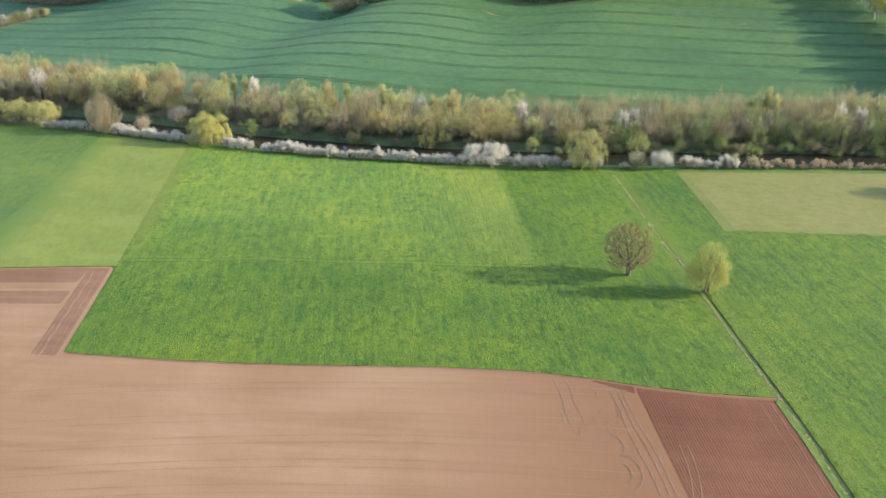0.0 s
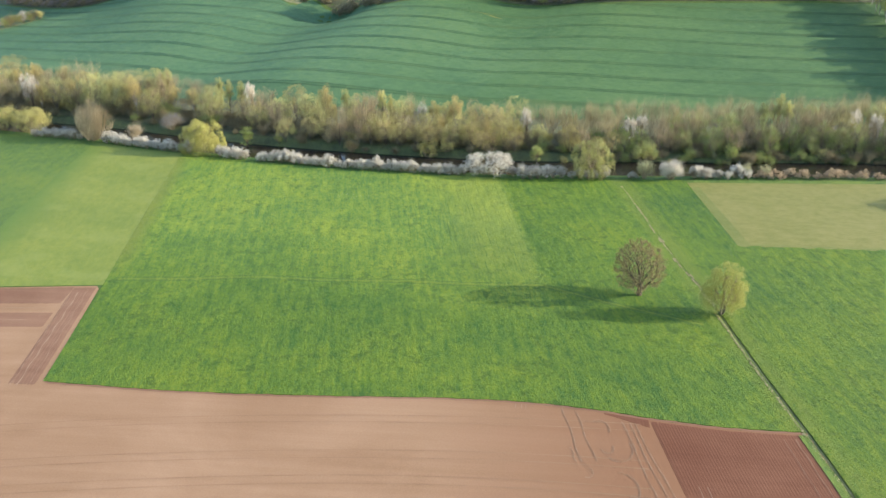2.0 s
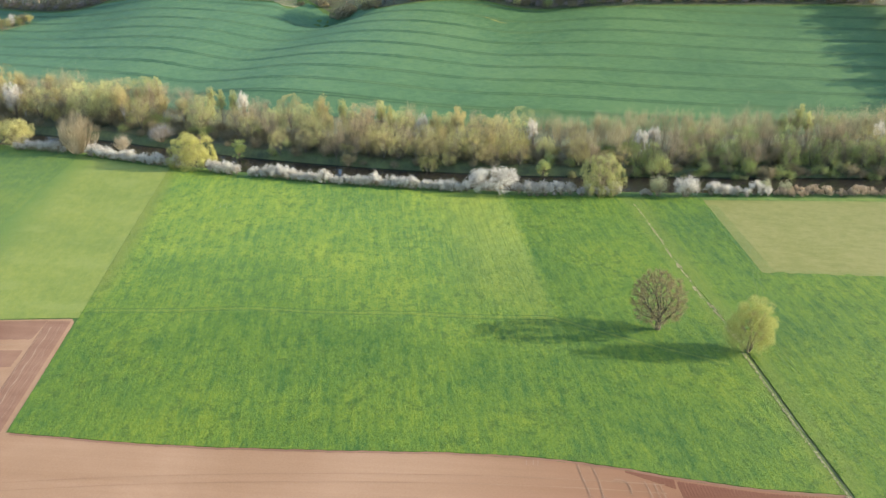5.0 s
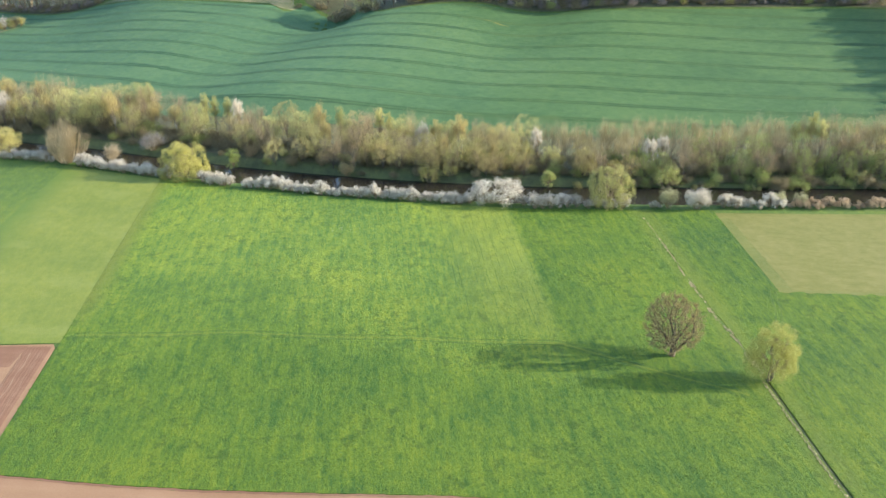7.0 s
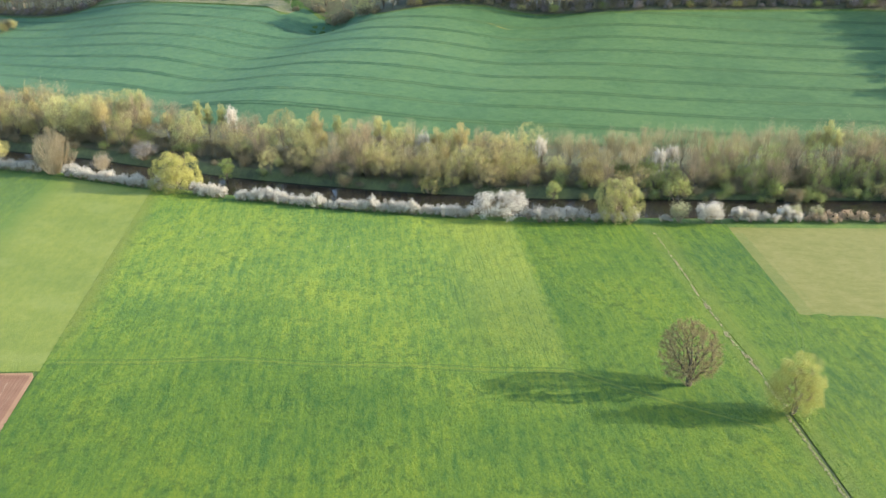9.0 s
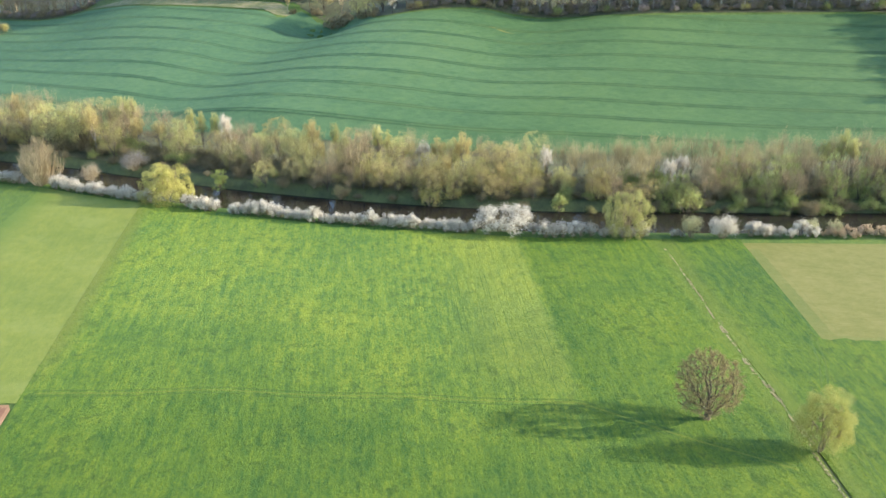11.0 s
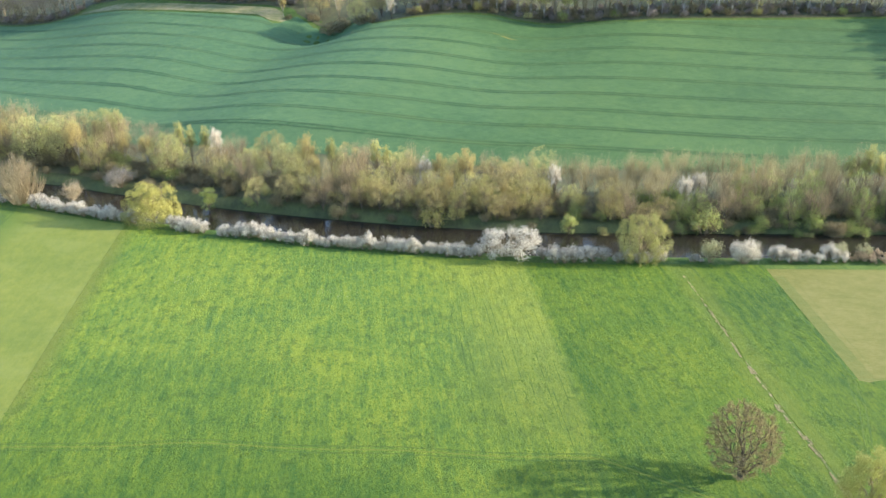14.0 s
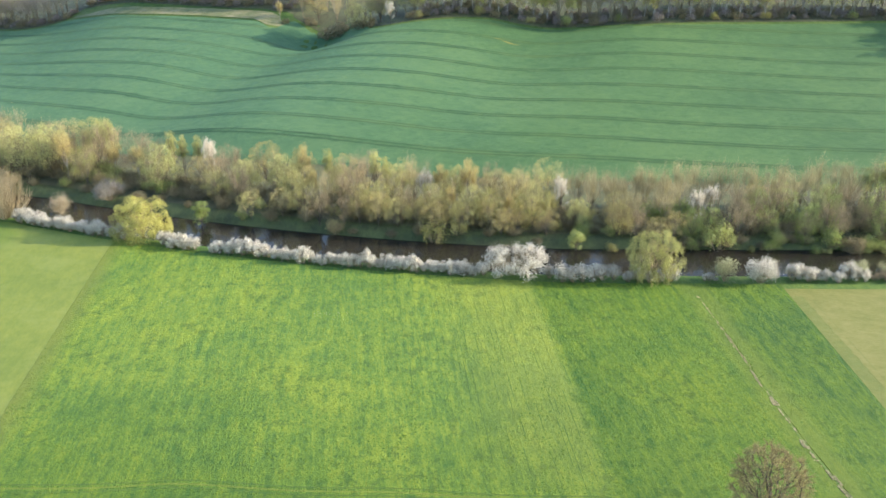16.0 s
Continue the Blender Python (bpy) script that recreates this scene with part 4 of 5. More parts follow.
# bleached grass along the ditch, dead reed in its bed
rng = np.random.default_rng(23)
y1 = 226.0
while y1 > 156:
    y0 = y1 - rng.uniform(0.5, 2.6) * (1.0 if y1 < 205 else 0.7)
    ys = np.linspace(y0, y1, 6)
    w = rng.uniform(0.05, 0.16) * (1.0 if y1 < 205 else 0.5)
    ribbon("reed_bed", ditch_x(ys) + rng.normal() * 0.28 + rng.normal(size=6) * 0.1, ys, w * np.array((0.2, 0.8, 1.0, 0.9, 0.7, 0.15)), 0.17, REEDY, "patch of flattened dead reed in the ditch", "grass")
    y1 = y0 - rng.uniform(0.0, 1.6) * (1.0 if y1 < 205 else 1.8)
ys = np.linspace(42, 156, 120)
ribbon("ditch_bed", ditch_x(ys), ys, 0.44, 0.03, BEDGRASS, "damp dark grass in the ditch", "grass")
ys = np.linspace(155, 226, 90)
ribbon("ditch_bed", ditch_x(ys), ys, 0.5, 0.085, LUSH, "green grass growing over the shallow ditch", "grass")
ys = np.linspace(60, 152, 90)
ribbon("ditch_edge", ditch_x(ys) - 0.65 + 0.05 * np.sin(ys), ys, 0.06 + 0.3 * np.random.default_rng(4).uniform(size=90) ** 2, 0.125, STRAWY, "strip of bleached grass along the ditch", "grass")

ys = np.linspace(60, 114.5, 50)
ribbon("ditch_verge", ditch_x(ys) - 1.15, ys, 1.3, 0.14, LUSH, "green grass verge between soil and ditch", "grass")
DRILL = np.random.default_rng(17)
for i in range(27):
    x0, y1 = -36 + i * 1.6 + DRILL.normal() * 0.4, 229 - DRILL.uniform(0, 8)
    while y1 > (172 if x0 > -22 else 198):
        y0 = y1 - DRILL.uniform(5, 15)
        ys = np.linspace(y0, y1, 6)
        ribbon("drill_row", x0 + (228 - ys) * 0.178 + DRILL.normal() * 0.06, ys, DRILL.uniform(0.05, 0.13), 0.115, DENT, "dark drill row in the mown grass band", "grass")
        y1 = y0 - DRILL.uniform(0.5, 8)

# the wheat on the far slope and its tramlines
tram_top = line((-420, 405), (-255, 410), (-240, 414), (-228, 422), (-180, 416), (-150, 420), (-122, 420), (-112, 414), (-98, 407), (-85, 404), (-78, 406), (-68, 408), (-60, 409), (-40, 414), (-19, 418.5), (-10, 417), (14, 417), (40, 414.5), (99, 422.5), (137, 427.5), (300, 430))
wheat_top = lambda x: tram_top(x) + 17 * step(-116, -106, x) * (1 - step(-78, -66, x))
xs, ts = np.linspace(-420, 330, 260), np.linspace(0, 1, 60)
WXs, WT = np.meshgrid(xs, ts)
WV = 297 + (wheat_top(WXs) - 297) * WT
WYs = WV + bend(WXs)
WZ = height(WXs, WYs) + 0.15
WZ[0] -= 0.3
WZ[-1] -= 0.3
sheet("wheat_field", WXs, WYs, WZ, WHEAT, "bluish-green young wheat on a rolling slope", "field")
for j in range(-1, 9):
    v = 311 + 12.8 * j
    xs = np.linspace(-330, 190, 200)
    xs = xs[tram_top(xs) > v + 1.5]
    cut = np.nonzero(np.diff(xs) > 4)[0]
    for run in np.split(xs, cut + 1):
        if len(run) > 3:
            at = v + bend(run) + 0.25 * np.sin(run * 0.05 + j) + DRILL.normal(size=len(run)) * 0.08
            ribbon("tramline_margin", run, at, 2.6 + DRILL.normal(size=len(run)) * 0.4, 0.185, MARGIN, "thinner wheat beside a tractor tramline")
            for off in (-0.75, 0.75):
                ribbon("tramline", run, at + off, np.interp(run, (-150, -20), (0.5, 0.75)) + DRILL.normal(size=len(run)) * 0.08, 0.205, TRAM, "dark tractor tramline through young wheat")
ts = np.linspace(0, 1, 14)
ribbon("thin_patch", -19 + 11 * ts, 401 - 3.8 * ts + 0.4 * np.sin(ts * 7), 0.1 + 0.9 * np.sin(ts * np.pi), 0.19, SPROUT, "thin yellowish patch in the wheat", "grass")
# dry grass above the wheat and the wood's floor
xs = np.linspace(-225, -112, 60)
ribbon("dry_grass_bank", xs, wheat_top(xs) + 1.2 + np.interp(xs, (-225, -205, -150, -118, -112), (1, 3.5, 5.5, 5.0, 3.0)) + bend(xs), np.interp(xs, (-225, -205, -150, -118, -112), (2, 7, 11, 10, 6)), 0.12, DRY, "pale dry grass bank above the wheat", "grass")
xs = np.linspace(-420, 330, 140)
WF, TF = np.meshgrid(xs, np.linspace(0, 1, 12))
YF = wheat_top(WF) + 14 * ((WF < -110) & (WF > -228)) + 1.0 + TF * 60 + bend(WF)
sheet("wood_floor", WF, YF, height(WF, YF) + 0.08, WOODFLOOR, "brown leaf litter under the wood", "ground")
X, T = np.meshgrid(np.linspace(-330, 260, 200), np.linspace(0, 1, 16))
Y = river_far(X) + 7 + (298 + bend(X) - river_far(X) - 7) * T
sheet("belt_floor", X, Y, height(X, Y) + 0.1, LITTER, "brown leaf litter under the tree belt", "ground")
# grassy banks, their colour darkened for the belt's shade
for a, b, nm, lab in ((1.0, 7.5, "far_bank", "grassy far river bank, shade of the trees put into its colour"),):
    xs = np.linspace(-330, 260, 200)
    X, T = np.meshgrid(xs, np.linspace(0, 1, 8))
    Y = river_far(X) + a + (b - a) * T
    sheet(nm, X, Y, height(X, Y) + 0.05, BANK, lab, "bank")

# ---- plants ----
R = np.random.default_rng(3)
oak = grown_tree("oak", "broad bare oak with reddish-brown buds in the pasture", "tree", 11, 12.6, 11.4, 1.5, 1150, 0.42, 0.62, 0.55,
                 OAKBARK, OAKBARK, OAKTWIG, 8, 0.9, OAKBUD, 4, 0.05, lean=(-0.35, 0.0), low=0.08, least=0.014, outer=0.5)[0]
place(oak, 27.1, 160.5)
willow, w_pts, w_r = grown_tree("willow", "yellow-green young willow leaning over the ditch", "tree", 12, 9.4, 6.6, 0.7, 240, 0.45, 0.8, 0.24,
                                BARK, TWIG, TWIG, 4, 0.9, None, 0, 0.05, lean=(0.5, 0.0), low=0.1, stems=3, least=0.012)
v, f = billows(np.random.default_rng(77), 11.4, 9.4, 4.6, 84, 1.0, 330, 0.066, hang=0.3, loose=0.65, core=0.4, lean=(0.3, 0.0), skirt=0.45, taper=0.55, deep=0.78)
part("crown", quick_mesh("crown", v, f), LIME, willow)
place(willow, 42.3, 153.6)

# hedge along the near bank
hedge_bushes = [bush("blackthorn", "blackthorn bush in full white blossom", "bush", 20 + i, 3.3 + 0.2 * i, 3.4, 17, 66, 0.105, WHITE, TWIG, 15, lobe=0.15, ragged=0.12, group="blossoming hedge by the river") for i in range(4)]
grey_bushes = [bush("blackthorn", "blackthorn bush in thin greyish blossom", "bush", 30 + i, 3.1, 3.4, 16, 60, 0.1, GREYBLOOM, TWIG, 15, lobe=0.16, ragged=0.12, group="blossoming hedge by the river") for i in range(2)]
pink_bushes = [bush("hawthorn", "low bush with pinkish-brown opening buds", "bush", 40 + i, 2.6, 3.4, 12, 70, 0.11, PINK, TWIG, 9, lobe=0.2, group="budding hedge by the river") for i in range(2)]


def hedge(a, b, kinds, gap=1.55, size=1.0, back=0.0, low=0.68, high=1.3):
    x = a
    while x < b:
        k = kinds[R.integers(len(kinds))]
        place(k, x, float(hedge_line(x)) + 1.1 + back + R.normal() * 0.45, size * R.uniform(low, high), R.uniform(0, 360), R.uniform(0.85, 1.15), 0.1)
        x += gap * R.uniform(0.75, 1.25) * size


hedge(-160, -143, hedge_bushes + grey_bushes, 1.7)
hedge(-134, -101, hedge_bushes, 1.45)
hedge(-91, -81.5, hedge_bushes, 1.5)
hedge(-77, -14, hedge_bushes, 1.4)
hedge(0.0, 27, grey_bushes + hedge_bushes[:1], 2.1, 1.2, -0.6)
hedge(33, 36, grey_bushes, 1.5, 0.5)
hedge(51.5, 68, hedge_bushes, 2.0, 1.02, 0.4, 0.75, 1.25)
hedge(69, 84, pink_bushes, 2.0, 0.95, 1.0)
hedge(86, 100, pink_bushes, 2.0, 1.0, 1.0)
hedge(103, 125, pink_bushes, 2.3, 0.9, 1.0)

big_thorn = bush("hawthorn", "large spreading hawthorn in creamy white blossom", "bush", 50, 7.2, 19.0, 72, 120, 0.13, WHITE, TWIG, 26, lobe=0.14, ragged=0.22)
place(big_thorn, -7.0, 235.8)
round_thorn = bush("wild_plum", "round wild plum bush in full white blossom", "bush", 51, 6.6, 7.4, 30, 150, 0.12, WHITE, TWIG, 26, lobe=0.19, ragged=0.2)
place(round_thorn, 44.5, 234.8)
small_tree = bush("young_tree", "small dense tree with pale green leaves", "tree", 52, 6.0, 4.4, 26, 90, 0.1, PALELEAF, TWIG, 16, lobe=0.13, ragged=0.15)
place(small_tree, 37.2, 234.8, 1.12)
place(small_tree, 66.0, 238.8, 0.85, 70, 0.95)
place(small_tree, 71.5, 239.2, 0.8, 160, 0.9, label="small round bush with pale olive leaves")
yellow_willow = billow_tree("willow", "bright yellow-green round willow on the river bank", "tree", 53, 11.0, 15.6, 2.4, 62, 1.5, 270, 0.13, YELLOW, hero=True, limbs=9, kids=(0, 5, 5, 4), trunk_r=0.4, hang=0.5, loose=0.5, core=0.7, skirt=0.22, deep=0.85)
place(yellow_willow, -97.8, 249.6)
bank_willow = billow_tree("willow", "tall yellow-green willow among the blossom", "tree", 54, 12.0, 13.2, 3.4, 66, 1.05, 190, 0.115, SALLOW, hero=True, limbs=9, kids=(0, 5, 5, 4), trunk_r=0.35, hang=0.75, loose=0.6, core=0.5, skirt=0.3, deep=0.9, taper=0.35)
place(bank_willow, 22.2, 235.2)
pale_willow = wand_willow("willow", "leafless pale willow with many upright stems", "tree", 55, 13.0, 10.0)
place(pale_willow, -139.0, 259.8)
bare_shrub = tree("shrub", "small bare brown shrub by the water", "bush", 56, 6.2, 5.6, 0.06, 5, 3, (0, 6, 5, 4), 0.45, 0.06, GREYBARK, OSIER, WANDS, 4, 0.08, 0.3, 0.08, stems=4)
place(bare_shrub, -127.0, 265.0, 1.05)
green_tree = tree("young_tree", "small bright green tree at the water", "tree", 57, 7.6, 5.4, 0.18, 6, 3, (0, 5, 5, 4), 0.55, 0.03, BARK, TWIG, GREEN, 24, 0.11, 0.45, 0.12, lobe=0.8, per=90, core=0.3, loose=1.0)
place(green_tree, -87.5, 260.8, 1.1, sink=0.2)
place(green_tree, 6.7, 251.5, 0.85, 100, 1.0)
left_willow = tree("willow", "broad olive-green willow by the river", "tree", 58, 9.8, 13.0, 0.1, 8, 3, (0, 6, 5, 5), 0.65, 0.0, BARK, TWIG, OLIVE, 26, 0.14, 0.7, 0.35, droop=0.3, lobe=1.5, per=120)
for x, y, s in ((-163, 266, 1.0), (-174, 268, 0.95), (-186, 270, 1.0), (-199, 272, 1.1)):
    place(left_willow, x, y, s, x * 7, 1.0)

# the belt of trees beyond the river
belt_group = "tree belt along the river"
kinds = {}
for i in range(3):
    kinds[f"olive{i}"] = billow_tree("alder", "budding tree with olive-yellow young leaves", "tree", 70 + i, 13, 10.0 + i, 5.8, 28, 1.4, 96, 0.12, (OLIVE, TANBUD, OLIVE)[i], group=belt_group, trunk_r=0.18, hang=0.35, loose=0.5, core=0.65, skirt=0.22, rise=1.05)
    kinds[f"bare{i}"] = tree("ash", "bare grey-brown tree with fine upright twigs", "tree", 80 + i, 13, 7.8, 0.12, 7, 3, (0, 6, 5, 4), 0.34, 0.09, GREYBARK, PALETWIG, ASHBUD, 8, 0.085, 0.55, 0.13, group=belt_group, flare=1.1)
for i in range(2):
    kinds[f"green{i}"] = billow_tree("maple", "tree in fresh green leaf", "tree", 90 + i, 12, 8.5, 3.6, 30, 1.15, 86, 0.125, GREEN, group=belt_group, trunk_r=0.16, hang=0.5, loose=0.8, core=0.45, skirt=0.5, rise=1.2)
    kinds[f"lime{i}"] = billow_tree("willow", "tall willow with yellow-green spring leaves", "tree", 95 + i, 14, 13.0, 6.4, 40, 1.5, 150, 0.13, (LIMEPALE, LIMEPALE)[i], group=belt_group, trunk_r=0.3, stems=2, hang=0.55, loose=0.5, core=0.65, skirt=0.2, rise=1.1)
    kinds[f"gold{i}"] = tree("birch", "slender birch with golden catkins and pale trunk", "tree", 100 + i, 16, 7.5, 0.25, 7, 3, (0, 6, 5, 4), 0.45, 0.03, BIRCH, TWIG, GOLD, 18, 0.12, 0.6, 0.14, droop=0.6, group=belt_group, lobe=0.9, per=70, loose=1.0, core=0.3, rise=1.3)
kinds["brown"] = tree("hornbeam", "round leafless tree with fine reddish-brown twigs", "tree", 116, 11, 9.0, 0.12, 8, 3, (0, 6, 6, 5), 0.5, 0.03, BARK, TWIG, PINKTWIG, 7, 0.085, 0.5, 0.17, group=belt_group, flare=1.2, domed=True)
kinds["poplar"] = tree("poplar", "slim tall poplar in pale yellow young leaf", "tree", 112, 16, 4.2, 0.2, 5, 3, (0, 5, 4, 3), 0.35, 0.12, BARK, TWIG, LIMEPALE, 10, 0.12, 0.5, 0.14, group=belt_group, lobe=0.7, per=75, loose=0.9, core=0.3, rise=1.5)
kinds["white"] = tree("cherry", "wild cherry in white blossom", "tree", 110, 12, 6.5, 0.15, 7, 3, (0, 6, 5, 4), 0.45, 0.06, BARK, TWIG, PALEBLOOM, 24, 0.11, 0.55, 0.15, group=belt_group, lobe=0.8, per=70, loose=1.1, core=0.2, rise=1.5)
kinds["greywhite"] = tree("cherry", "wild cherry in thin greyish blossom", "tree", 111, 11, 6.5, 0.15, 7, 3, (0, 6, 5, 4), 0.45, 0.06, BARK, TWIG, GREYBLOOM, 16, 0.11, 0.55, 0.15, group=belt_group, lobe=0.8, per=50, loose=1.1, core=0.2, rise=1.5)
scrub = [bush(("shrub", "elder", "sallow", "hazel")[i], ("tangled brown undergrowth shrub", "tangled grey-brown elder bush", "olive-yellow sallow bush in bud", "green hazel bush in young leaf")[i], "bush", 120 + i, 4.8, 6.6, 18, 72, 0.15, (SCRUB, SCRUB, OLIVE, GREEN)[i], TWIG, 15, group="undergrowth below the tree belt", lobe=0.2, ragged=0.3) for i in range(4)]


def pick(x, back):
    """Which kind stands where along the belt: a draw from the kinds of that stretch."""
    if x < -150:
        rows = ("bare0", 2), ("brown", 1.2), ("greywhite", 0.8), ("olive0", 2.5), ("olive1", 2.5), ("gold0", 1.5)
    elif x < -105:
        rows = (("brown", 2.4), ("olive1", 2), ("lime1", 0.8), ("gold0", 2), ("olive0", 1.2)) if back > 0.5 else (("lime1", 2), ("olive0", 2), ("lime0", 1.5))
    elif x < -60:
        rows = (("olive0", 2), ("brown", 2.2), ("gold1", 1.6), ("olive1", 1.5), ("lime1", 0.6)) if back > 0.5 else (("olive1", 2), ("brown", 0.7), ("olive2", 2))
    elif x < 5:
        rows = (("olive0", 2.5), ("olive2", 2.5), ("olive1", 2.5), ("brown", 2), ("bare0", 1.4), ("gold1", 0.8)) if back > 0.1 else (("olive1", 3), ("brown", 1), ("olive2", 2))
    elif x < 34:
        rows = (("bare0", 3), ("bare1", 3), ("bare2", 2.5), ("olive1", 0.8)) if back > 0.2 else (("olive1", 2), ("brown", 2), ("green1", 0.7))
    else:
        rows = (("green0", 3), ("green1", 3), ("brown", 2.5), ("olive1", 0.5)) if back < 0.4 else (("bare0", 2), ("bare1", 2), ("bare2", 2), ("green1", 0.8), ("olive1", 0.8))
    w = np.array([q for _, q in rows])
    return rows[R.choice(len(rows), p=w / w.sum())][0]


tall_at = line((-260, 15), (-160, 15.0), (-120, 14.0), (-90, 12.5), (-60, 13.0), (-30, 12.0), (0, 11.5), (40, 12), (80, 13), (120, 14.5))
proto_tall = {"olive": 13, "bare": 13, "green": 12, "lime": 14, "gold": 16, "white": 12, "greywhite": 11, "poplar": 16, "brown": 11}
singles = ((3.6, 268, "white", 12.5), (-93.9, 289, "white", 14.5), (-31, 272, "greywhite", 12.5), (36, 264, "white", 11), (40, 268, "white", 11),
           (84, 276, "poplar", 17), (79, 275, "poplar", 14), (87, 276, "poplar", 14.5), (-45, 277, "poplar", 15.5), (-42, 276, "poplar", 14), (-58, 279, "poplar", 15), (-20, 273, "gold1", 15), (-102, 289, "poplar", 15), (-106, 291, "poplar", 15.5), (-98, 290, "poplar", 14.5),
           (106, 272, "white", 13), (112, 270, "white", 12), (-200, 290, "white", 15), (-178, 292, "greywhite", 15),
           (-65, 280, "gold1", 16), (-70, 278, "lime1", 12.5), (-105.5, 280.5, "lime0", 13.8), (-136, 287, "gold0", 16.5), (-151.5, 290, "lime1", 15.5), (-143, 292, "lime1", 16), (-128, 299, "poplar", 17), (-131, 300, "poplar", 15), (-87.5, 287, "brown", 12),
           (-183, 305, "gold0", 17), (7.5, 262, "lime1", 8.0))
for row, (off, f, gap) in enumerate(((5.5, 0.72, 5.2), (11, 0.92, 5.8), (17.5, 0.98, 5.6), (24.5, 1.0, 5.4))):
    x = -215.0 + row * 1.7
    while x < 142:
        if row == 0 and x < -78 or row == 1 and -125 < x < -92:
            x += gap
            continue
        k = pick(x, row / 3)
        even = x > 8 and row > 0
        want = float(tall_at(x)) * (max(f, 0.94) if even else f) * R.uniform(0.93 if even else 0.85, 1.06 if even else 1.12)
        s = want / proto_tall[k.rstrip("0123456789")]
        y = float(river_far(x)) + off + R.normal() * 1.3
        if all(math.hypot(x - a, (y - b) * (0.7 if y < b else 1.0)) > (7.0 if q.startswith("lime") else 4.0) for a, b, q, _ in singles):
            place(kinds[k], x + R.normal() * 0.8, y, s, R.uniform(0, 360), 1.0, 0.15)
        x += gap * R.uniform(0.75, 1.3) * (1.15 if x < -60 else 0.72 if x > 5 and row else 0.93)
for x, y, k, h in singles:
    slim = 1.3 if k in ("white", "greywhite") else 1.0
    place(kinds[k], x, y, h / slim / proto_tall[k.rstrip("0123456789")], R.uniform(0, 360), slim)
# this bush stands sunlit here; its shade is in the blossom colour
grey_thorn = bush("blackthorn", "broad blackthorn on the far bank, blossom coloured grey as in shade", "bush", 60, 6.4, 10.5, 40, 110, 0.12, GREYSLOE, TWIG, 20, lobe=0.15, ragged=0.25)
place(grey_thorn, -117.5, 273.8, 1.0, 20)
for off, gap, low, high in ((2.6, 2.5, 0.45, 0.95), (8.5, 3.2, 0.65, 1.15), (14.0, 3.6, 0.8, 1.4)):
    x = -215.0
    while x < 142:
        q = R.choice(4, p=(0.42, 0.4, 0.12, 0.06) if x < -60 else (0.34, 0.28, 0.28, 0.1) if x < 25 else (0.34, 0.33, 0.05, 0.28))
        place(scrub[q], x, float(river_far(x)) + off + R.uniform(-1.6, 1.8) + (4.0 if x < -78 else 1.0 if x < 10 else -0.9), R.uniform(low, high), R.uniform(0, 360), R.uniform(0.75, 1.2), 0.2)
        x += gap * R.uniform(0.7, 1.4) * (1.0 if off > 3 else 3.0 if x < 18 else 0.7)
# single bushes that overhang the water
for x, y, q, z in ((-27, 254.0, 2, 1.15), (39.7, 254.5, 3, 1.35), (66, 257, 3, 1.1), (-52, 257.5, 0, 0.8)):
    place(scrub[q], x, y, z, x * 9 % 360, 1.2, 0.2)

# the wood on top of the slope, and the wood to the side that shades it
wood_group = "wood above the wheat"
wood = [tree("beech", "bare brown forest tree with thin twigs", "tree", 130 + i, 18, 9.5, 0.05, 6, 3, (0, 4, 4, 3), 0.5, 0.05, GREYBARK, PALETWIG, WOODBUD, 9, 0.2, 0.8, 0.2, group=wood_group) for i in range(2)]
wood += [tree("birch", "forest tree with pale trunk and thin green leaves", "tree", 134 + i, 16, 8.0, 0.12, 6, 3, (0, 4, 3, 2), 0.5, 0.04, BIRCH, TWIG, (LIME, OLIVE)[i], 12, 0.26, 0.8, 0.14, group=wood_group, lobe=1.35, per=34) for i in range(2)]
for row in range(2):
    x = -50.0 + row * 2
    while x < 165:
        v = float(wheat_top(x)) + 6 + row * 7 + R.normal() * 1.0
        place(wood[R.choice(4, p=(0.2, 0.18, 0.31, 0.31))], x, v + float(bend(x)), R.uniform(0.85, 1.15), R.uniform(0, 360), 1.0, 0.2)
        x += 4.6 * R.uniform(0.7, 1.3)
    x = -310.0 + row * 2
    while x < -90:
        v = float(wheat_top(x)) + (21 if x > -228 else 6) + row * 7 + R.normal()
        place(wood[R.choice(4, p=(0.45, 0.41, 0.07, 0.07))], x, v + float(bend(x)), R.uniform(0.85, 1.1), R.uniform(0, 360), 1.0, 0.2)
        x += 4.8 * R.uniform(0.7, 1.3)
for row in range(3):
    y = 322.0 + row
    while y < 428:
        place(wood[2 + R.integers(2)], 164 + row * 6.5 + R.normal() * 2, y, R.uniform(0.85, 1.12), R.uniform(0, 360), 1.0, 0.2)
        y += 4.6 * R.uniform(0.7, 1.3)
thicket = [bush(("bramble", "dogwood")[i], "grey-brown leafless thicket at the wood's edge", "bush", 140 + i, 4.4, 6.4, 12, 50, 0.22, (THICKET, SCRUB)[i], TWIG, 14, group="thicket at the wood's edge") for i in range(2)]
for i in range(150):
    x = -50 + i % 62 * 3.4 + R.normal() + i // 62
    place(thicket[i % 2], x, float(wheat_top(x)) + 4.5 + i // 62 * 4.5 + float(bend(x)) + R.normal(), R.uniform(0.55, 1.0), R.uniform(0, 360), 1.0, 0.2)
    if i % 17 == 0:
        place(scrub[2 + i % 2], x + 1.5, float(wheat_top(x)) + 3.5 + float(bend(x)), R.uniform(0.7, 1.1), R.uniform(0, 360), 1.0, 0.2, group="thicket at the wood's edge")
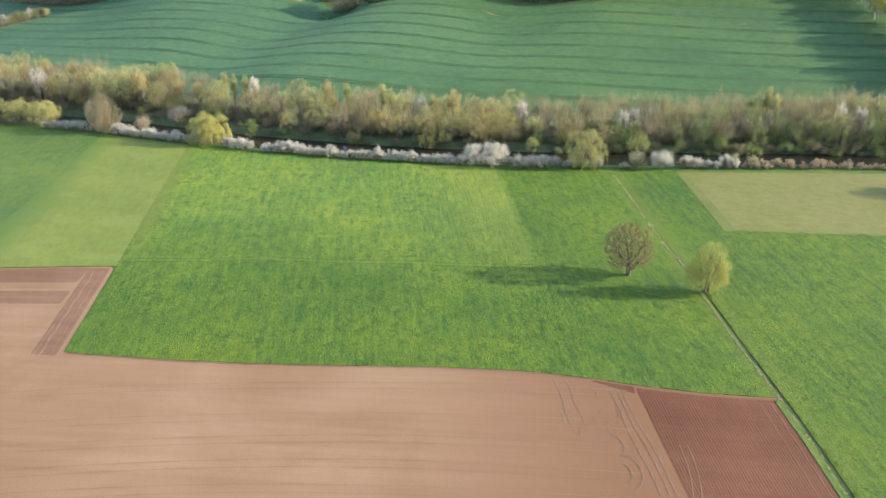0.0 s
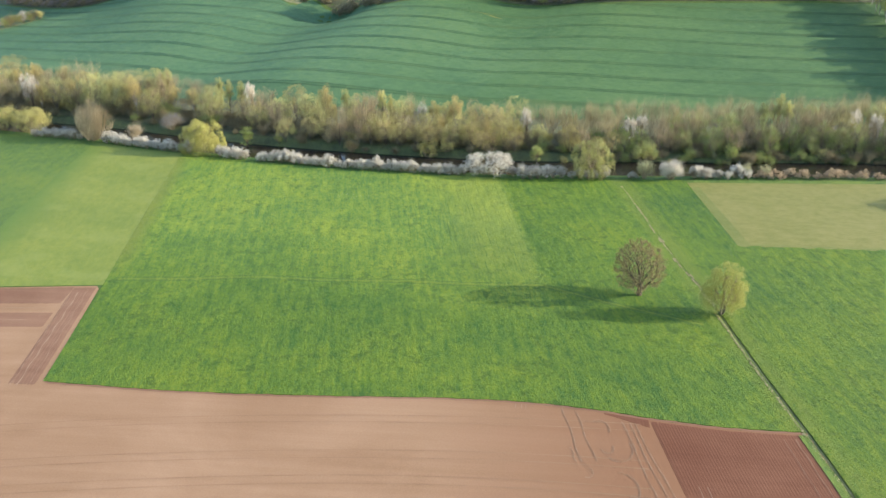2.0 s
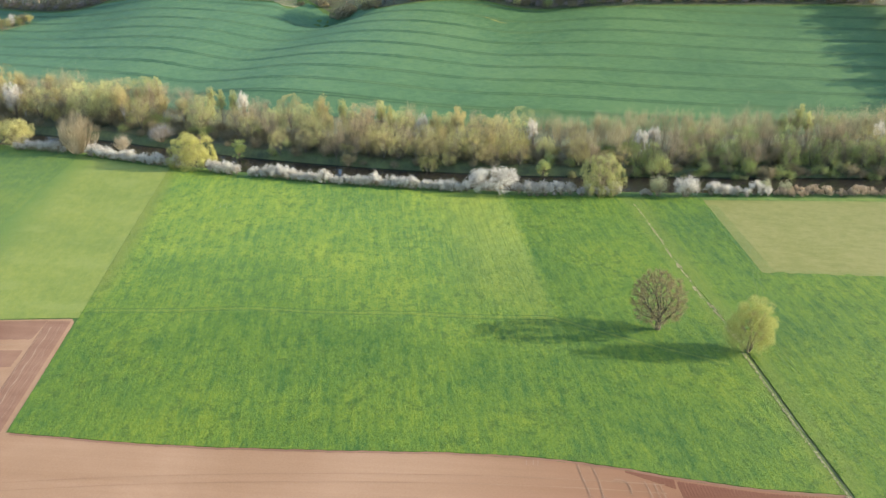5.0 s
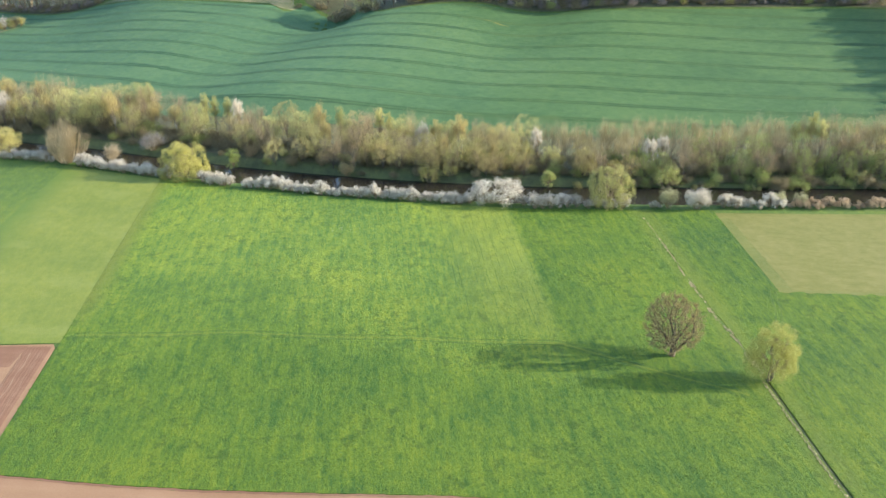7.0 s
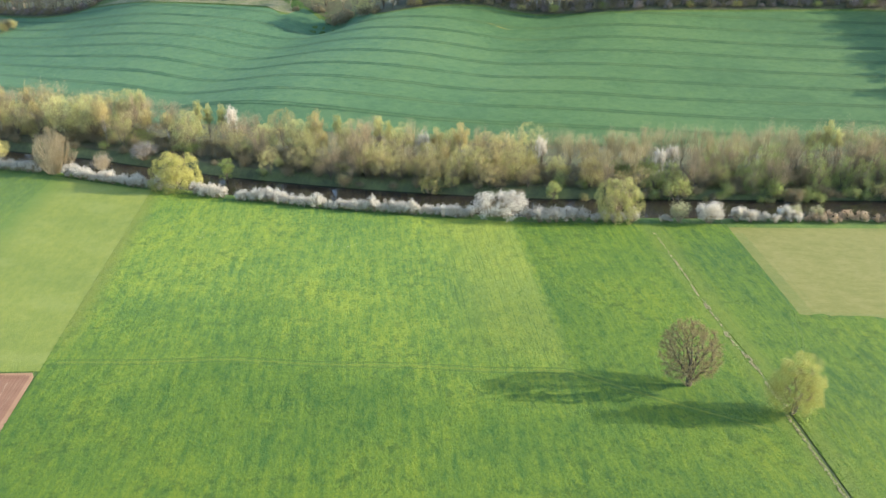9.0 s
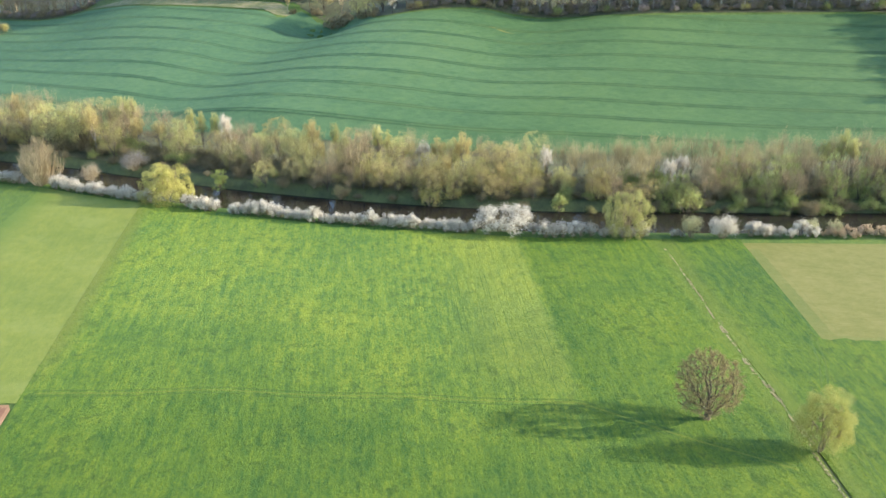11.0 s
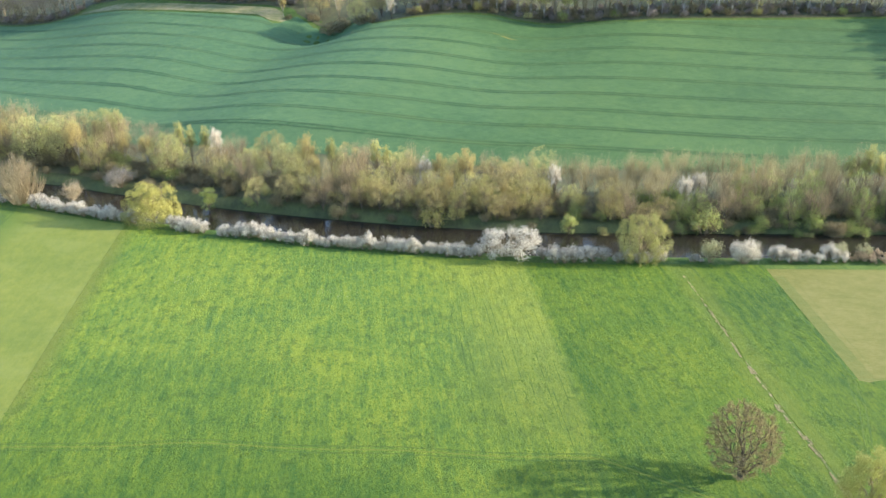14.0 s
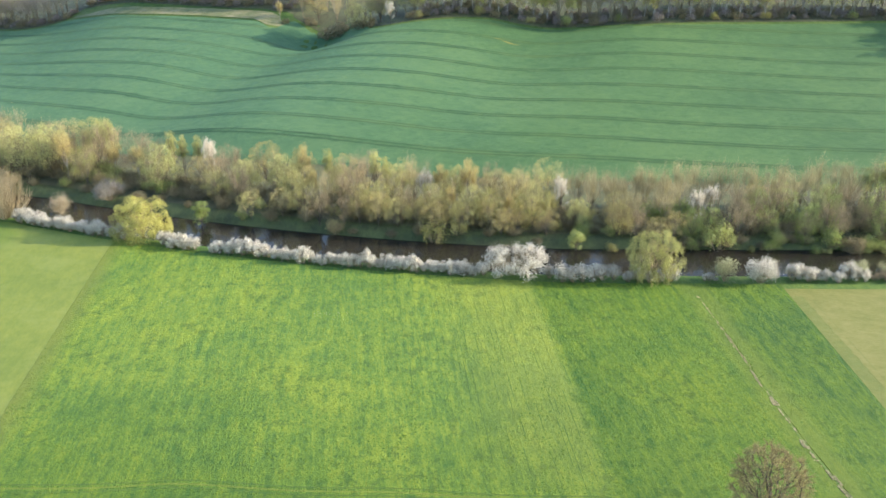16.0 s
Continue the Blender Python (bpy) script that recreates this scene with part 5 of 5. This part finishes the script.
for i in range(92):
    x = -305 + i % 46 * 4.4 + R.normal() + i // 46
    place(thicket[i % 2], x, float(wheat_top(x)) + (19 if x > -228 else 4.5) + i // 46 * 4.5 + float(bend(x)) + R.normal(), R.uniform(0.6, 1.0), R.uniform(0, 360), 1.0, 0.2)
# trees round the head of the gully
place(kinds["white"], -61.0, 414.5, 0.82, 30, label="white-flowering wild cherry at the wood's edge", group=wood_group)
for x, y, k, z in ((-70, 421, "bare0", 1.1), (-74, 428, "bare1", 1.0), (-67, 425, "olive1", 0.9), (-56, 423, "bare2", 1.0), (-77, 422, "olive0", 0.85), (-66, 421, "olive1", 1.0),
                   (-52, 421, "olive0", 0.9), (-60, 424, "olive2", 0.95), (-73, 418, "olive2", 0.8), (-79, 431, "olive0", 0.9), (-88, 437, "bare1", 1.0), (-97, 440, "olive1", 0.95), (-104, 441, "bare0", 1.0), (-113, 436, "gold0", 0.55)):
    place(kinds[k], x, y, z, x * 31 % 360, group=wood_group)
for x, y, z in ((-87, 425, 1.6), (-84, 427, 1.4), (-91, 427, 1.4), (-70, 417, 1.2), (-75, 420, 1.2), (-53, 417, 1.0), (-110, 434, 0.7), (-100, 436, 1.1)):
    place(thicket[1], x, y, z, x * 17 % 360, 1.0, 0.2)
for x, y in ((-284, 501), (-277, 503), (-270, 499), (-291, 499), (-264, 497), (-279, 508)):
    place(kinds["greywhite"], x, y, 0.9, x * 13 % 360, group=wood_group)

for i in range(14):
    x, y = -264 - i * 2.3, 452.5 - i * 1.9
    k = (scrub[2], scrub[0], scrub[3], grey_bushes[0])[i % 4]
    place(k, x, y + R.normal() * 0.5, R.uniform(1.7, 2.4) * (1.0 if i % 4 == 3 else 0.55), R.uniform(0, 360), 1.1, 0.1, group="bushes along the slope path")
ts = np.linspace(0, 1, 30)
ribbon("slope_path", -262 - 50 * ts, 450.5 - 41 * ts, 1.6, 0.2, DRY, "pale grassy path along the slope")
# a tree beyond the seeded field whose shadow falls on it
place(left_willow, 121, 220.5, 1.05, 40)

# ---- grass clumps ----
def soft_noise(x, y, size, seed):
    """Smooth random values from 0 to 1 over the plan, patches of the given size."""
    g = np.random.default_rng(seed).uniform(size=(128, 128))
    u, v = x / size, y / size
    i, j = np.floor(u).astype(int), np.floor(v).astype(int)
    fu, fv = u - i, v - j
    fu, fv = fu * fu * (3 - 2 * fu), fv * fv * (3 - 2 * fv)
    at = lambda a, b: g[a % 128, b % 128]
    return (at(i, j) * (1 - fu) + at(i + 1, j) * fu) * (1 - fv) + (at(i, j + 1) * (1 - fu) + at(i + 1, j + 1) * fu) * fv


def clumps(name, n, inside, x0, x1, y0, y1, material, label, tall=0.13, seed=5, wide=0.24, least=0.52):
    """Low tussocks: each a small uneven dome of five faces."""
    rng = np.random.default_rng(seed)
    x, y = rng.uniform(x0, x1, n * (4 if least > 0 else 60)), rng.uniform(y0, y1, n * (4 if least > 0 else 60))
    along = x + 0.19 * y
    dense = 0.4 * soft_noise(along, y * 0.3, 4.0, seed) + 0.3 * soft_noise(x, y, 1.9, seed + 1) + 0.3 * soft_noise(x, y, 23, seed + 2)
    keep = inside(x, y) & (dense + rng.normal(size=len(x)) * 0.12 > least)
    x, y = x[keep][:n], y[keep][:n]
    m = len(x)
    base = np.stack([x, y, height(x, y) + 0.04], 1)
    w, h, turn = wide * rng.uniform(0.5, 1.3, m), tall * rng.uniform(0.4, 1.2, m), rng.uniform(0, 6.28, m)
    ring = [base + np.stack([np.cos(turn + a) * w * rng.uniform(0.6, 1.3, m), np.sin(turn + a) * w * rng.uniform(0.6, 1.3, m), np.zeros(m)], 1) for a in np.arange(5) * 1.2566]
    tip = base + np.stack([rng.normal(size=m) * 0.3 * w, rng.normal(size=m) * 0.3 * w, h], 1)
    verts = np.stack(ring + [tip], 1).reshape(-1, 3)
    tri = np.array([(a, (a + 1) % 5, 5) for a in range(5)])
    ob = new(name, quick_mesh(name, verts, (np.arange(m)[:, None, None] * 6 + tri[None]).reshape(-1, 3), True))
    ob.data.materials.append(material)
    return tagged(ob, label, "grass", "", "stuff")


in_pasture = lambda x, y: (y > brown_edge(x) + 0.3) & (y < meadow_top(x)) & (x < ditch_x(y) - 0.9) & (x > np.where(y < 157, -78.6 - (y - 118.7) * 0.2, -86 - (y - 157) * 0.2))
in_right = lambda x, y: (x > ditch_x(y) + 0.9) & (y < meadow_top(x)) & ~((y > 188) & (x > 53 - (y - 188.7) * 0.11))
clumps("grass_clumps", 32000, in_pasture, -104, 50, 115, 246, TUFT, "uneven tussocks of pasture grass", 0.12, 5, 0.3)
clumps("grass_clumps", 9000, in_right, 32, 110, 84, 232, TUFT, "uneven tussocks of meadow grass", 0.12, 6, 0.3)
def in_ditch(x, y):
    near = np.abs(x - ditch_x(y) + 0.15 + 0.5 * (soft_noise(x * 0, y, 3.0, 37) - 0.5))
    reach = np.where(y < 155, 0.0, 0.12 + 0.42 * soft_noise(x * 0, y, 1.8, 31) ** 1.5 * (1 - 0.5 * step(188, 205, y)))
    return (near < reach) & (y < 227) & (soft_noise(x, y, 0.7, 33) > 0.38) & (soft_noise(x * 0, y, 3.0, 35) > 0.12)


clumps("ditch_reed", 4600, in_ditch, 29, 46, 154, 227, STRAW, "bleached dead reed choking the ditch", 0.14, 8, 0.15, -9)
clumps("ditch_reed", 700, lambda x, y: np.abs(x - ditch_x(y) + 0.7) < 0.25, 41, 56, 80, 153, STRAW, "bleached grass along the ditch edge", 0.2, 9, 0.15, -9)

clumps("ditch_tufts", 650, lambda x, y: (np.abs(x - ditch_x(y) - 0.75) < 0.35) & (soft_noise(x * 0, y, 2.2, 41) > 0.35), 41, 60, 62, 156, TUFT, "rank green grass along the ditch", 0.15, 14, 0.22, -9)
clumps("daisies", 90, lambda x, y: (np.hypot((x + 77.5) / 3.2, (y - 216.8) / 2.4) < 1) | (np.hypot((x + 43.2) / 4.5, (y - 213.4) / 2.0) < 1), -82, -37, 210, 221, WHITE, "scattered white flowers in the grass", 0.12, 12, 0.1, -9)
